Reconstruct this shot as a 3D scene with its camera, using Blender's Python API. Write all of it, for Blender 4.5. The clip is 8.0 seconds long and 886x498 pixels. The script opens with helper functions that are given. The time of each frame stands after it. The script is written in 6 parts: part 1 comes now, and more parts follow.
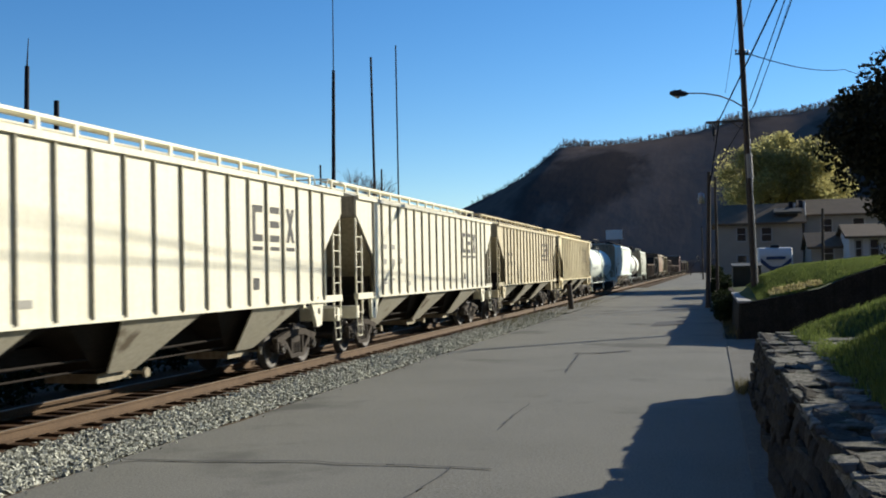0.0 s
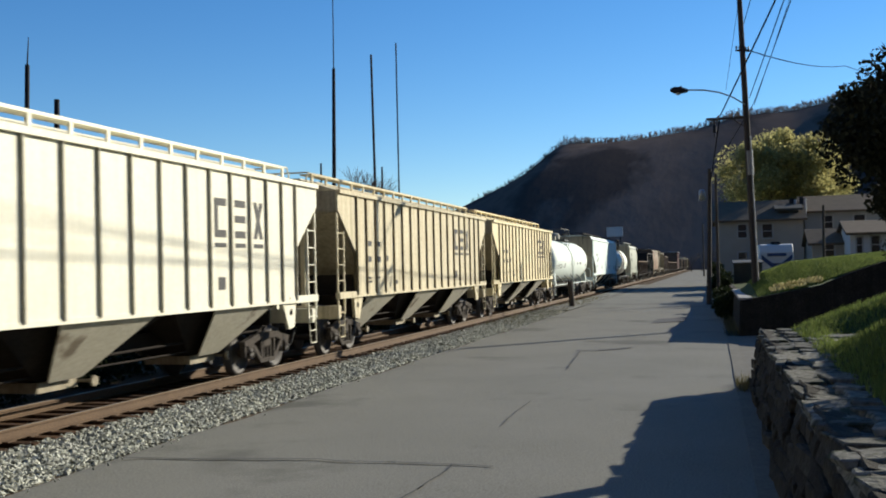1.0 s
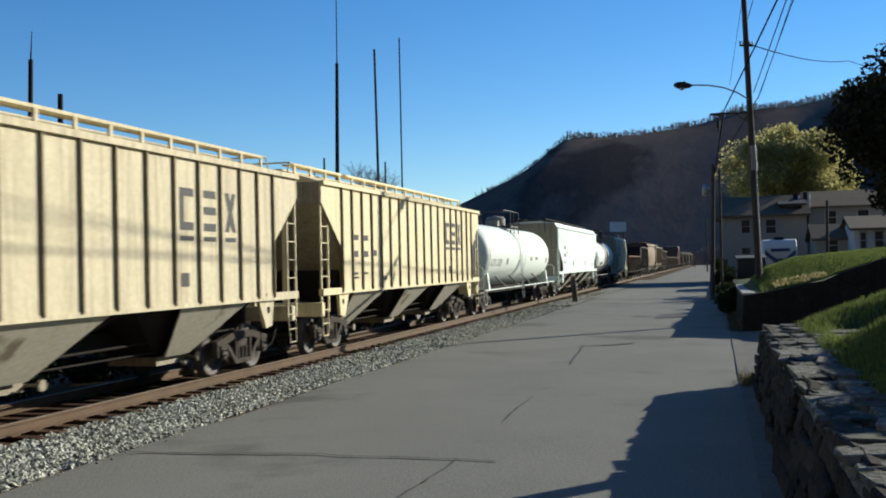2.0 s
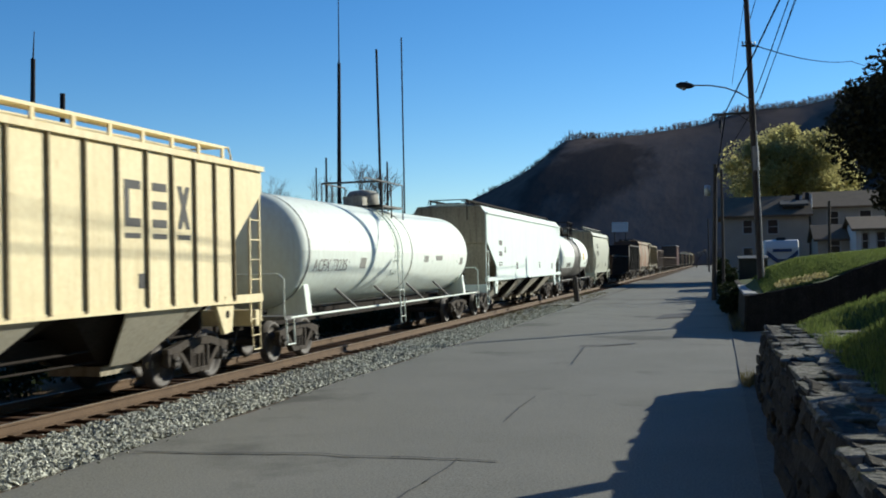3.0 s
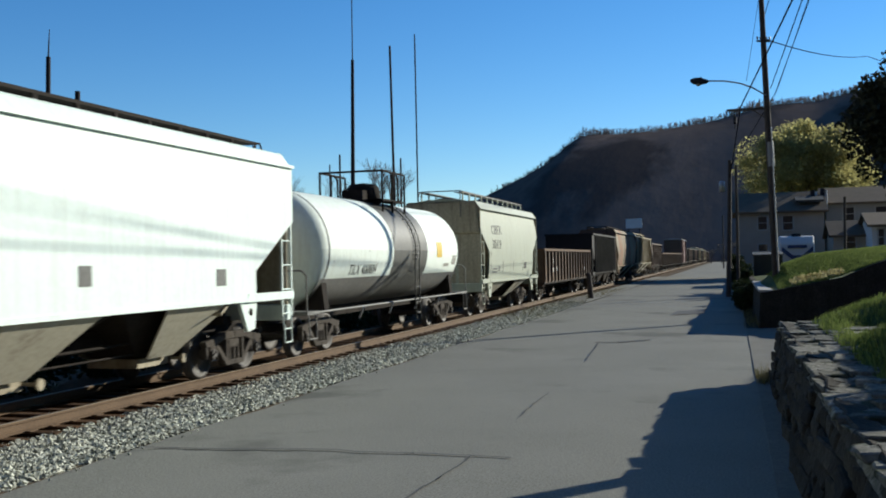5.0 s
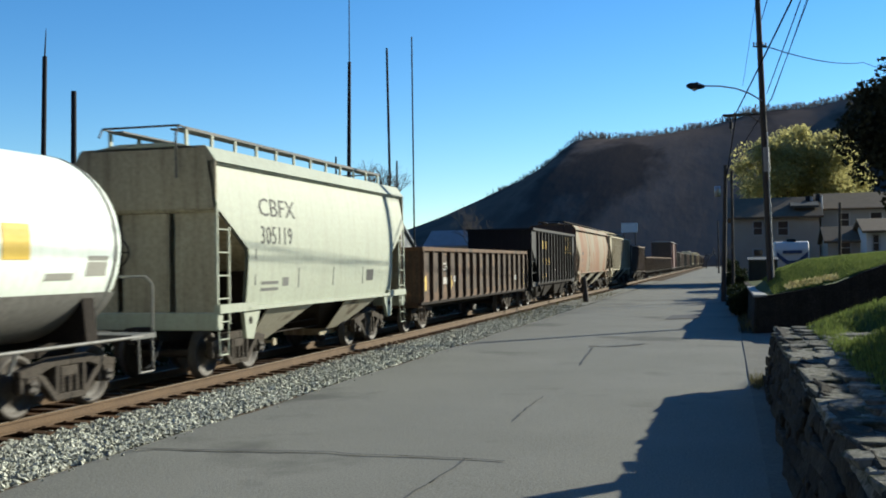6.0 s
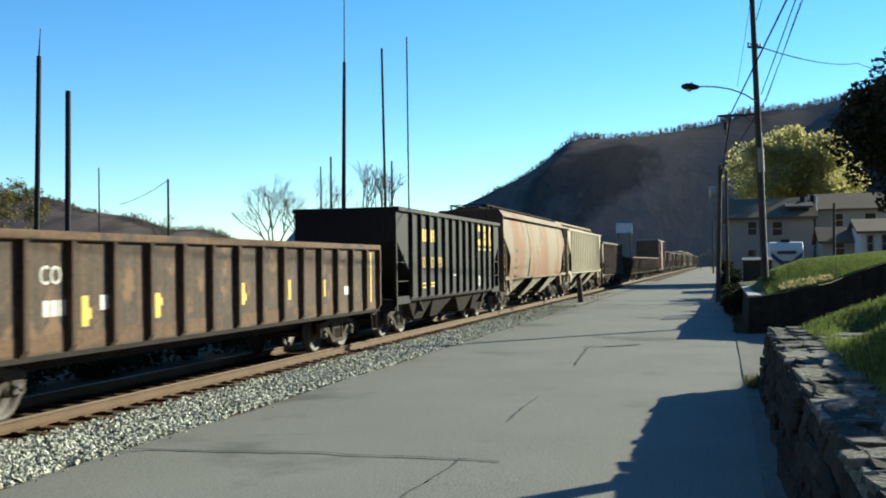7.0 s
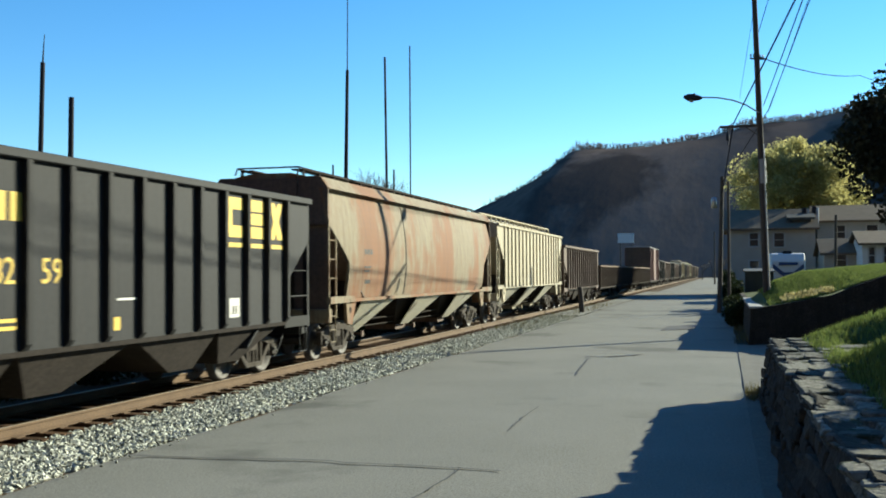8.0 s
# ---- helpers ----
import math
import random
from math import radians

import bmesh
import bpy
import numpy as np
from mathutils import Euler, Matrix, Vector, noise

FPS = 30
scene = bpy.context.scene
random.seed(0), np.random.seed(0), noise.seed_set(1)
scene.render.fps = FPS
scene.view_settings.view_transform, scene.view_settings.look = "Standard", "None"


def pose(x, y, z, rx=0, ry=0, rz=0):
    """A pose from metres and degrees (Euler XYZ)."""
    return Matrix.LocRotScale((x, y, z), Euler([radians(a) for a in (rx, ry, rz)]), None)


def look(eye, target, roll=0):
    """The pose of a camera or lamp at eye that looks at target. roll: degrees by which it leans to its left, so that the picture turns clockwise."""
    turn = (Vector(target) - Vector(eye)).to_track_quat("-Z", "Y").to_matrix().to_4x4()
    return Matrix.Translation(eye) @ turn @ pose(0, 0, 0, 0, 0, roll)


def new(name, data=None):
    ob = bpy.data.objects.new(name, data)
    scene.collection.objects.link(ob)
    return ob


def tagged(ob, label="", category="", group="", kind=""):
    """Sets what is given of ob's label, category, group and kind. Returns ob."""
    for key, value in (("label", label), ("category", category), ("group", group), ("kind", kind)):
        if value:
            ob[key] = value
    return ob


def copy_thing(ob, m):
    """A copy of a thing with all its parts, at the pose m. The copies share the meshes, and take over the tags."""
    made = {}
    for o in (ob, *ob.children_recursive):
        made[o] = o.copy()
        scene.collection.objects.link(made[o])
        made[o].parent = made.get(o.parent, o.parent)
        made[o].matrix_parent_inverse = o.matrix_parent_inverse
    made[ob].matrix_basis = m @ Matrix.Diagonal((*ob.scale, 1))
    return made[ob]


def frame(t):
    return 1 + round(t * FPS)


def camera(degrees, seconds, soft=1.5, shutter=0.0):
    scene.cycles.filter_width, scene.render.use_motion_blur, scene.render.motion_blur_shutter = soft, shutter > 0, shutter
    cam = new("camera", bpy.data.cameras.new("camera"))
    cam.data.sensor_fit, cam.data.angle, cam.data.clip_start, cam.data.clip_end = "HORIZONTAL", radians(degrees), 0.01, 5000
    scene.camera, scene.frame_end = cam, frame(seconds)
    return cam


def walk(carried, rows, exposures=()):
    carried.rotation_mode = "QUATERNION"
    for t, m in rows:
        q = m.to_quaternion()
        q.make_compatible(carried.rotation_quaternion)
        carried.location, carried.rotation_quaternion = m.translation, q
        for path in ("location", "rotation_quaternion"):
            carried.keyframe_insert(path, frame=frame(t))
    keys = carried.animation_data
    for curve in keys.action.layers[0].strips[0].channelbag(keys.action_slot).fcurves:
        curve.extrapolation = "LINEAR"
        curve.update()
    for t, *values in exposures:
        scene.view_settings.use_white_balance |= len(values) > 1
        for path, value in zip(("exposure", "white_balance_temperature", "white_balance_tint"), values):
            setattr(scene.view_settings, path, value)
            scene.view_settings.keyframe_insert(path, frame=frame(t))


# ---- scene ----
cam = camera(46.94, 8.0, soft=1.9, shutter=0.14)
EYE = Vector((0.0, 0.0, 2.28))


def aim(yaw, pitch, roll):
    """The standing camera turned by degrees: yaw to the left of +y, pitch up, roll."""
    a, b = radians(yaw), radians(pitch)
    return look(EYE, EYE + Vector((-math.sin(a) * math.cos(b), math.cos(a) * math.cos(b), math.sin(b))), roll)


PATH = [(0.0, 14.748, 1.302, -1.174), (0.5, 14.73, 1.18, -1.36), (1.0, 14.794, 1.166, -1.332), (1.5, 14.89, 0.905, -1.328),
        (3.0, 15.076, 0.888, -1.179), (3.5, 15.016, 1.122, -1.195), (4.0, 15.073, 0.756, -1.357), (5.5, 16.072, 0.745, -1.135),
        (6.0, 15.587, 0.864, -0.811), (6.5, 15.26, 0.893, -0.8), (7.0, 15.302, 0.874, -0.789), (7.5, 15.367, 0.962, -0.42),
        (8.0, 15.382, 1.37, -0.37)]
walk(cam, [(t, aim(a, b, c)) for t, a, b, c in PATH], exposures=[(0, 0.6, 6550, 8), (1.0, 0.58, 6500, 8), (3.0, 0.5, 6200, 5), (5.5, 0.52, 6200, 5), (6.1, 0.9, 6450, 2), (6.5, 0.95, 6550, 1), (7.0, 1.25, 6600, -4), (8, 1.26, 6600, -4)])

# ---- world and sun ----
SUN_EL, SUN_AZ = radians(20.4), radians(40.7)  # azimuth from +y towards +x
world = bpy.data.worlds.new("sky")
scene.world = world
world.use_nodes = True
wn, wl = world.node_tree.nodes, world.node_tree.links
wn.clear()
sky = wn.new("ShaderNodeTexSky")
sky.sky_type, sky.sun_disc, sky.sun_elevation, sky.sun_rotation = "NISHITA", False, SUN_EL, SUN_AZ
sky.air_density, sky.dust_density, sky.ozone_density = 0.95, 0.0, 4.4
bg = wn.new("ShaderNodeBackground")
bg.inputs["Strength"].default_value = 0.095
wo = wn.new("ShaderNodeOutputWorld")
clear = wn.new("ShaderNodeHueSaturation")  # a very clear, dry autumn sky
clear.inputs["Hue"].default_value, clear.inputs["Saturation"].default_value = 0.505, 1.2
wl.new(sky.outputs[0], clear.inputs["Color"])
wl.new(clear.outputs[0], bg.inputs[0])
wl.new(bg.outputs[0], wo.inputs[0])
sun = new("sun", bpy.data.lights.new("sun", "SUN"))
sun.data.energy, sun.data.angle, sun.data.color = 5.0, radians(0.53), (1.0, 0.92, 0.78)
SUN_DIR = Vector((math.sin(SUN_AZ) * math.cos(SUN_EL), math.cos(SUN_AZ) * math.cos(SUN_EL), math.sin(SUN_EL)))
sun.matrix_world = look(SUN_DIR * 50, (0, 0, 0))


# ---- building helpers ----
class Geo:
    """Vertices and faces of one mesh, gathered piece by piece."""

    def __init__(self):
        self.v, self.f, self.s = [], [], []

    def add(self, verts, faces, smooth=False):
        n = len(self.v)
        self.v += [tuple(p) for p in verts]
        self.f += [tuple(n + i for i in q) for q in faces]
        self.s += [smooth] * len(faces)
        return self

    def box(self, lo, hi):
        (a, b, c), (d, e, f) = lo, hi
        return self.add([(a, b, c), (d, b, c), (d, e, c), (a, e, c), (a, b, f), (d, b, f), (d, e, f), (a, e, f)],
                        [(3, 2, 1, 0), (4, 5, 6, 7), (0, 1, 5, 4), (1, 2, 6, 5), (2, 3, 7, 6), (3, 0, 4, 7)])

    def hexa(self, p):
        """Eight corners: four below, four above, counter-clockwise."""
        return self.add(p, [(3, 2, 1, 0), (4, 5, 6, 7), (0, 1, 5, 4), (1, 2, 6, 5), (2, 3, 7, 6), (3, 0, 4, 7)])

    def cyl(self, p0, p1, r0, r1=None, n=12, caps=True):
        p0, p1 = Vector(p0), Vector(p1)
        r1 = r0 if r1 is None else r1
        ax = (p1 - p0).normalized()
        u = ax.orthogonal().normalized()
        w = ax.cross(u)
        ring = [u * math.cos(2 * math.pi * i / n) + w * math.sin(2 * math.pi * i / n) for i in range(n)]
        self.add([p0 + d * r0 for d in ring] + [p1 + d * r1 for d in ring],
                 [(i, (i + 1) % n, n + (i + 1) % n, n + i) for i in range(n)], True)
        if caps:
            self.add([p0 + d * r0 for d in ring], [tuple(range(n - 1, -1, -1))])
            self.add([p1 + d * r1 for d in ring], [tuple(range(n))])
        return self

    def tube(self, pts, r, n=6):
        for a, b in zip(pts, pts[1:]):
            self.cyl(a, b, r, r, n)
        return self

    def prism(self, prof, axis, lo, hi):
        """A flat outline (counter-clockwise seen against the axis) drawn out along x or y or z."""
        def place(p, h):
            return {"x": (h, p[0], p[1]), "y": (p[0], h, p[1]), "z": (p[0], p[1], h)}[axis]
        n = len(prof)
        return self.add([place(p, lo) for p in prof] + [place(p, hi) for p in prof],
                        [tuple(range(n - 1, -1, -1)), tuple(range(n, 2 * n))] + [(i, (i + 1) % n, n + (i + 1) % n, n + i) for i in range(n)])

    def lathe(self, prof, centre, axis, n=24):
        """Pairs of (along, radius) turned round an axis."""
        c = Vector(centre)
        d = {"x": Vector((1, 0, 0)), "y": Vector((0, 1, 0)), "z": Vector((0, 0, 1))}[axis]
        u = d.orthogonal().normalized()
        w = d.cross(u)
        vs = [c + d * a + (u * math.cos(2 * math.pi * i / n) + w * math.sin(2 * math.pi * i / n)) * r for a, r in prof for i in range(n)]
        fs = [(k * n + i, k * n + (i + 1) % n, (k + 1) * n + (i + 1) % n, (k + 1) * n + i) for k in range(len(prof) - 1) for i in range(n)]
        return self.add(vs, fs, True)

    def grid(self, rows, smooth=True):
        m = len(rows[0])
        return self.add([p for r in rows for p in r],
                        [(i * m + j, i * m + j + 1, (i + 1) * m + j + 1, (i + 1) * m + j) for i in range(len(rows) - 1) for j in range(m - 1)], smooth)

    def mesh(self, name, material, bevel=0.0):
        me = bpy.data.meshes.new(name)
        me.from_pydata(self.v, [], self.f)
        me.polygons.foreach_set("use_smooth", self.s)
        me.materials.append(material)
        bm = bmesh.new()
        bm.from_mesh(me)
        if bevel:
            bmesh.ops.bevel(bm, geom=bm.edges[:], offset=bevel, segments=1, affect="EDGES", clamp_overlap=True)
        bmesh.ops.recalc_face_normals(bm, faces=bm.faces[:])
        bm.to_mesh(me)
        bm.free()
        return me


def part(name, geo, material, parent, label="", at=None, bevel=0.0):
    me = geo.mesh(name, material, bevel) if isinstance(geo, Geo) else geo
    ob = new(name, me)
    ob.parent = parent
    if at is not None:
        ob.matrix_basis = at
    return tagged(ob, label)


def thing(name, label, category, group="", at=None, kind=""):
    ob = new(name)
    ob.empty_display_size = 0.3
    if at is not None:
        ob.matrix_basis = at
    return tagged(ob, label, category, group, kind)


def setting(name, geo, material, label="", bevel=0.0):
    me = geo.mesh(name, material, bevel) if isinstance(geo, Geo) else geo
    return tagged(new(name, me), label, "", "", "structure")


def fast_mesh(name, verts, faces, material, smooth=False):
    """A mesh from arrays of vertices and of equal-sided faces."""
    verts, faces = np.asarray(verts, np.float32), np.asarray(faces, np.int32)
    me = bpy.data.meshes.new(name)
    k = faces.shape[1]
    me.vertices.add(len(verts))
    me.vertices.foreach_set("co", verts.ravel())
    me.loops.add(faces.size)
    me.loops.foreach_set("vertex_index", faces.ravel())
    me.polygons.add(len(faces))
    me.polygons.foreach_set("loop_start", np.arange(0, faces.size, k, dtype=np.int32))
    me.polygons.foreach_set("use_smooth", np.full(len(faces), smooth))
    me.materials.append(material)
    me.update(calc_edges=True)
    me.validate()
    return me


# ---- materials ----
def surface(name, colours, scale=3.0, fine=40.0, rough=0.8, bump=0.3, depth=0.01, metal=0.0, streak=None, streak_amount=0.5,
            stretch=(1, 1, 1), specular=0.4, coords="Object", random=0.0, spots=None, spot_scale=1.2, spot_cut=0.62, trans=0.0):
    """A worn surface: two scales of noise through the colours, fine relief, run-down streaks and patches of a second colour."""
    m = bpy.data.materials.new(name)
    m.use_nodes = True
    n, l = m.node_tree.nodes, m.node_tree.links
    b = n["Principled BSDF"]
    tc = n.new("ShaderNodeTexCoord")
    mp = n.new("ShaderNodeMapping")
    mp.inputs["Scale"].default_value = stretch
    l.new(tc.outputs[coords], mp.inputs[0])

    def noise_at(sc, detail=5.0, vec=mp.outputs[0], r=0.6):
        t = n.new("ShaderNodeTexNoise")
        t.inputs["Scale"].default_value, t.inputs["Detail"].default_value, t.inputs["Roughness"].default_value = sc, detail, r
        l.new(vec, t.inputs["Vector"])
        return t.outputs["Fac"]

    def mix(fac, a, c, blend="MIX"):
        x = n.new("ShaderNodeMix")
        x.data_type, x.blend_type = "RGBA", blend
        for v, s in ((fac, x.inputs[0]), (a, x.inputs[6]), (c, x.inputs[7])):
            if isinstance(v, (int, float)):
                s.default_value = v
            elif isinstance(v, tuple):
                s.default_value = (*v, 1)
            else:
                l.new(v, s)
        return x.outputs[2]

    def ramp(fac, lo, hi):
        r = n.new("ShaderNodeMapRange")
        r.inputs["From Min"].default_value, r.inputs["From Max"].default_value = lo, hi
        l.new(fac, r.inputs["Value"])
        return r.outputs[0]

    def times(a, k):
        x = n.new("ShaderNodeMath")
        x.operation = "MULTIPLY"
        l.new(a, x.inputs[0])
        x.inputs[1].default_value = k
        return x.outputs[0]

    big, small = noise_at(scale), noise_at(fine, 3.0)
    col = mix(ramp(big, 0.32, 0.68), colours[0], colours[1])
    col = mix(ramp(small, 0.35, 0.75), col, colours[2] if len(colours) > 2 else colours[1])
    if spots:
        col = mix(ramp(noise_at(spot_scale, 6.0), spot_cut, spot_cut + 0.09), col, spots)
    if streak:
        mp2 = n.new("ShaderNodeMapping")
        mp2.inputs["Scale"].default_value = (5.0, 5.0, 0.28)
        l.new(tc.outputs[coords], mp2.inputs[0])
        run = noise_at(1.5, 6.0, mp2.outputs[0], 0.7)
        col = mix(times(ramp(run, 0.46, 0.72), streak_amount), col, streak)
    if random:
        info = n.new("ShaderNodeObjectInfo")
        hsv = n.new("ShaderNodeHueSaturation")
        mr = n.new("ShaderNodeMapRange")
        mr.inputs["To Min"].default_value, mr.inputs["To Max"].default_value = 1 - random, 1 + random
        l.new(info.outputs["Random"], mr.inputs["Value"])
        l.new(mr.outputs[0], hsv.inputs["Value"])
        l.new(col, hsv.inputs["Color"])
        col = hsv.outputs[0]
    l.new(col, b.inputs["Base Color"])
    b.inputs["Roughness"].default_value, b.inputs["Metallic"].default_value = rough, metal
    b.inputs["Specular IOR Level"].default_value = specular
    if bump:
        bp = n.new("ShaderNodeBump")
        bp.inputs["Strength"].default_value, bp.inputs["Distance"].default_value = bump, depth
        l.new(small, bp.inputs["Height"])
        l.new(bp.outputs[0], b.inputs["Normal"])
    if trans:
        tr, ad = n.new("ShaderNodeBsdfTranslucent"), n.new("ShaderNodeMixShader")
        l.new(col, tr.inputs[0])
        ad.inputs[0].default_value = trans
        l.new(b.outputs[0], ad.inputs[1])
        l.new(tr.outputs[0], ad.inputs[2])
        l.new(ad.outputs[0], n["Material Output"].inputs[0])
    return m


def island_surface(name, dark, light, rough=0.8, trans=0.0, specular=0.3):
    """For leaves, blades and loose stones in one mesh: each island has its own shade."""
    m = bpy.data.materials.new(name)
    m.use_nodes = True
    n, l = m.node_tree.nodes, m.node_tree.links
    b = n["Principled BSDF"]
    g = n.new("ShaderNodeNewGeometry")
    r = n.new("ShaderNodeMix")
    r.data_type = "RGBA"
    r.inputs[6].default_value, r.inputs[7].default_value = (*dark, 1), (*light, 1)
    l.new(g.outputs["Random Per Island"], r.inputs[0])
    l.new(r.outputs[2], b.inputs["Base Color"])
    b.inputs["Roughness"].default_value = rough
    b.inputs["Specular IOR Level"].default_value = specular
    if trans:
        tr, ad = n.new("ShaderNodeBsdfTranslucent"), n.new("ShaderNodeMixShader")
        l.new(r.outputs[2], tr.inputs[0])
        ad.inputs[0].default_value = trans
        l.new(b.outputs[0], ad.inputs[1])
        l.new(tr.outputs[0], ad.inputs[2])
        l.new(ad.outputs[0], n["Material Output"].inputs[0])
    return m


M_ASPHALT = surface("asphalt", [(0.123, 0.122, 0.105), (0.16, 0.158, 0.138), (0.259, 0.255, 0.224)], 0.35, 38, 0.92, 0.7, 0.012, spots=(0.118, 0.117, 0.103), spot_scale=0.22, spot_cut=0.57, specular=0.08)
M_TAR = surface("tar_seam", [(0.038, 0.038, 0.038), (0.057, 0.057, 0.057)], 4, 60, 0.8, 0.2)
M_PATCH = surface("asphalt_patch", [(0.0836, 0.0836, 0.0874), (0.106, 0.106, 0.106)], 2, 60, 0.9, 0.3, specular=0.08)
M_CONCRETE = surface("gutter_concrete", [(0.152, 0.144, 0.125), (0.205, 0.198, 0.171), (0.114, 0.11, 0.095)], 1.2, 30, 0.9, 0.3, specular=0.08)
M_COPING = surface("pale_coping", [(0.36, 0.345, 0.32), (0.44, 0.425, 0.39), (0.28, 0.265, 0.24)], 1.5, 30, 0.9, 0.3, specular=0.1)
M_TRIM = surface("dull_window_trim", [(0.319, 0.312, 0.296), (0.365, 0.357, 0.342)], 1, 20, 0.8, 0.1)
M_DIRT = surface("ground_earth", [(0.057, 0.0486, 0.0342), (0.076, 0.0654, 0.0456), (0.0418, 0.0426, 0.0228)], 0.15, 6, 0.95, 0.4, 0.03, specular=0.08)
M_BALLASTBED = surface("ballast_bed", [(0.085, 0.058, 0.036), (0.13, 0.092, 0.06), (0.045, 0.033, 0.022)], 3, 22, 0.95, 0.9, 0.05, specular=0.08)
M_TIE = surface("creosoted_wood", [(0.062, 0.036, 0.02), (0.115, 0.066, 0.036), (0.03, 0.02, 0.014)], 3, 30, 0.9, 0.5, stretch=(0.4, 3, 3), random=0.3, specular=0.08)
M_RAIL = surface("rusty_rail", [(0.105, 0.064, 0.034), (0.15, 0.094, 0.05), (0.066, 0.041, 0.023)], 2, 40, 0.85, 0.2)
M_RAILTOP = surface("worn_rail_head", [(0.154, 0.118, 0.0794), (0.211, 0.165, 0.117)], 2, 40, 0.55, 0.05, metal=0.3)
# face stones much darker than the caps: the faces' shade is in this colour
M_STONE = surface("shaded_wall_stone", [(0.038, 0.0342, 0.0289), (0.0722, 0.0654, 0.0532), (0.0228, 0.0213, 0.0182)], 3.0, 20, 0.95, 0.9, 0.03, random=0.4, streak=(0.0228, 0.0228, 0.0167), streak_amount=0.6, specular=0.08)
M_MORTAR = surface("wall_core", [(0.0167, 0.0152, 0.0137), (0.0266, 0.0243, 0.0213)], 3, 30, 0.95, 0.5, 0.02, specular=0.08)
M_CAP = surface("cap_stone", [(0.15, 0.146, 0.124), (0.26, 0.25, 0.214), (0.06, 0.062, 0.05)], 2.2, 16, 0.95, 0.9, 0.03, random=0.4, spots=(0.048, 0.054, 0.034), spot_scale=2.6, spot_cut=0.53, specular=0.08)
M_LAWN = surface("lawn_soil", [(0.055, 0.078, 0.022), (0.085, 0.11, 0.034), (0.06, 0.06, 0.026)], 1.5, 20, 0.95, 0.6, 0.03, specular=0.08)
M_GRASS = island_surface("grass_blade", (0.08, 0.118, 0.03), (0.2, 0.245, 0.072), 0.75, 0.35, specular=0.08)
M_WEED = island_surface("dry_weed", (0.0912, 0.0836, 0.038), (0.19, 0.167, 0.076), 0.9, 0.2, specular=0.08)
M_FALLEN = island_surface("fallen_leaf", (0.34, 0.28, 0.11), (0.56, 0.5, 0.26), 0.8, 0.2)
M_BALLAST = island_surface("ballast_stone", (0.12, 0.122, 0.10), (0.60, 0.60, 0.50), 0.9, specular=0.08)
M_POLE = surface("pole_wood", [(0.057, 0.0456, 0.038), (0.0912, 0.076, 0.0608), (0.0342, 0.0274, 0.0228)], 2, 18, 0.9, 0.4, stretch=(3, 3, 0.3))
M_DARKPOLE = surface("dark_mast", [(0.0167, 0.0182, 0.0228), (0.0289, 0.0304, 0.0357)], 2, 20, 0.8, 0.2, specular=0.15)
M_WIRE = surface("wire_sheath", [(0.00912, 0.00912, 0.0106), (0.0152, 0.0152, 0.0167)], 2, 20, 1.0, 0.0, specular=0.0)
M_GALV = surface("galvanised_steel", [(0.266, 0.274, 0.281), (0.342, 0.35, 0.357)], 4, 40, 0.5, 0.1, metal=0.5)
M_BARK = surface("bark", [(0.076, 0.0646, 0.0532), (0.122, 0.103, 0.0836), (0.0456, 0.038, 0.0304)], 3, 22, 0.95, 0.6, 0.02, stretch=(2, 2, 0.4))
M_LEAF_DARK = island_surface("dark_leaf", (0.022, 0.024, 0.014), (0.05, 0.052, 0.03), 0.7, 0.15, specular=0.08)
M_LEAF_YELLOW = island_surface("yellow_leaf", (0.3, 0.28, 0.115), (0.45, 0.415, 0.175), 0.9, 0.7)
M_LEAF_OLIVE = island_surface("olive_leaf", (0.0912, 0.0836, 0.0304), (0.198, 0.167, 0.0608), 0.8, 0.3)
M_HEDGE = island_surface("hedge_leaf", (0.0133, 0.0213, 0.00798), (0.0319, 0.0426, 0.016), 0.7, 0.2, specular=0.08)
M_HILL = surface("wooded_hill", [(0.055, 0.046, 0.043), (0.165, 0.13, 0.11), (0.115, 0.093, 0.082)], 0.011, 0.1, 1.0, 0.12, 3.0, specular=0.0, stretch=(1, 0.3, 0.7), spots=(0.057, 0.0471, 0.0426), spot_scale=0.016, spot_cut=0.5)
M_FARTREE = island_surface("bare_wood", (0.07, 0.064, 0.064), (0.14, 0.124, 0.12), 1.0, 0.5, 0.0)
M_TWIG = surface("bare_twig", [(0.038, 0.0319, 0.0274), (0.0646, 0.0532, 0.0456)], 3, 20, 0.95, 0.0)
M_SIDING = surface("beige_siding", [(0.296, 0.267, 0.222), (0.346, 0.316, 0.267)], 1, 30, 0.85, 0.2)
M_SIDING2 = surface("grey_siding", [(0.237, 0.237, 0.232), (0.285, 0.285, 0.275)], 1, 30, 0.85, 0.2)
M_WHITE = surface("white_paint", [(0.562, 0.562, 0.555), (0.608, 0.608, 0.6), (0.517, 0.517, 0.502)], 1.2, 30, 0.6, 0.1)
M_ROOF = surface("roof_shingle", [(0.13, 0.092, 0.058), (0.17, 0.122, 0.077), (0.09, 0.065, 0.042)], 1.5, 12, 0.95, 0.5)
M_ROOFGREY = surface("metal_roof", [(0.152, 0.167, 0.186), (0.205, 0.22, 0.239)], 1, 20, 0.7, 0.1)
M_CHIMNEY = surface("chimney_brick", [(0.0912, 0.0532, 0.0418), (0.129, 0.076, 0.0608)], 4, 20, 0.95, 0.4)
M_PANE = surface("dark_pane", [(0.0152, 0.0167, 0.019), (0.0228, 0.0243, 0.0266)], 1, 10, 0.08, 0.0, specular=0.6)
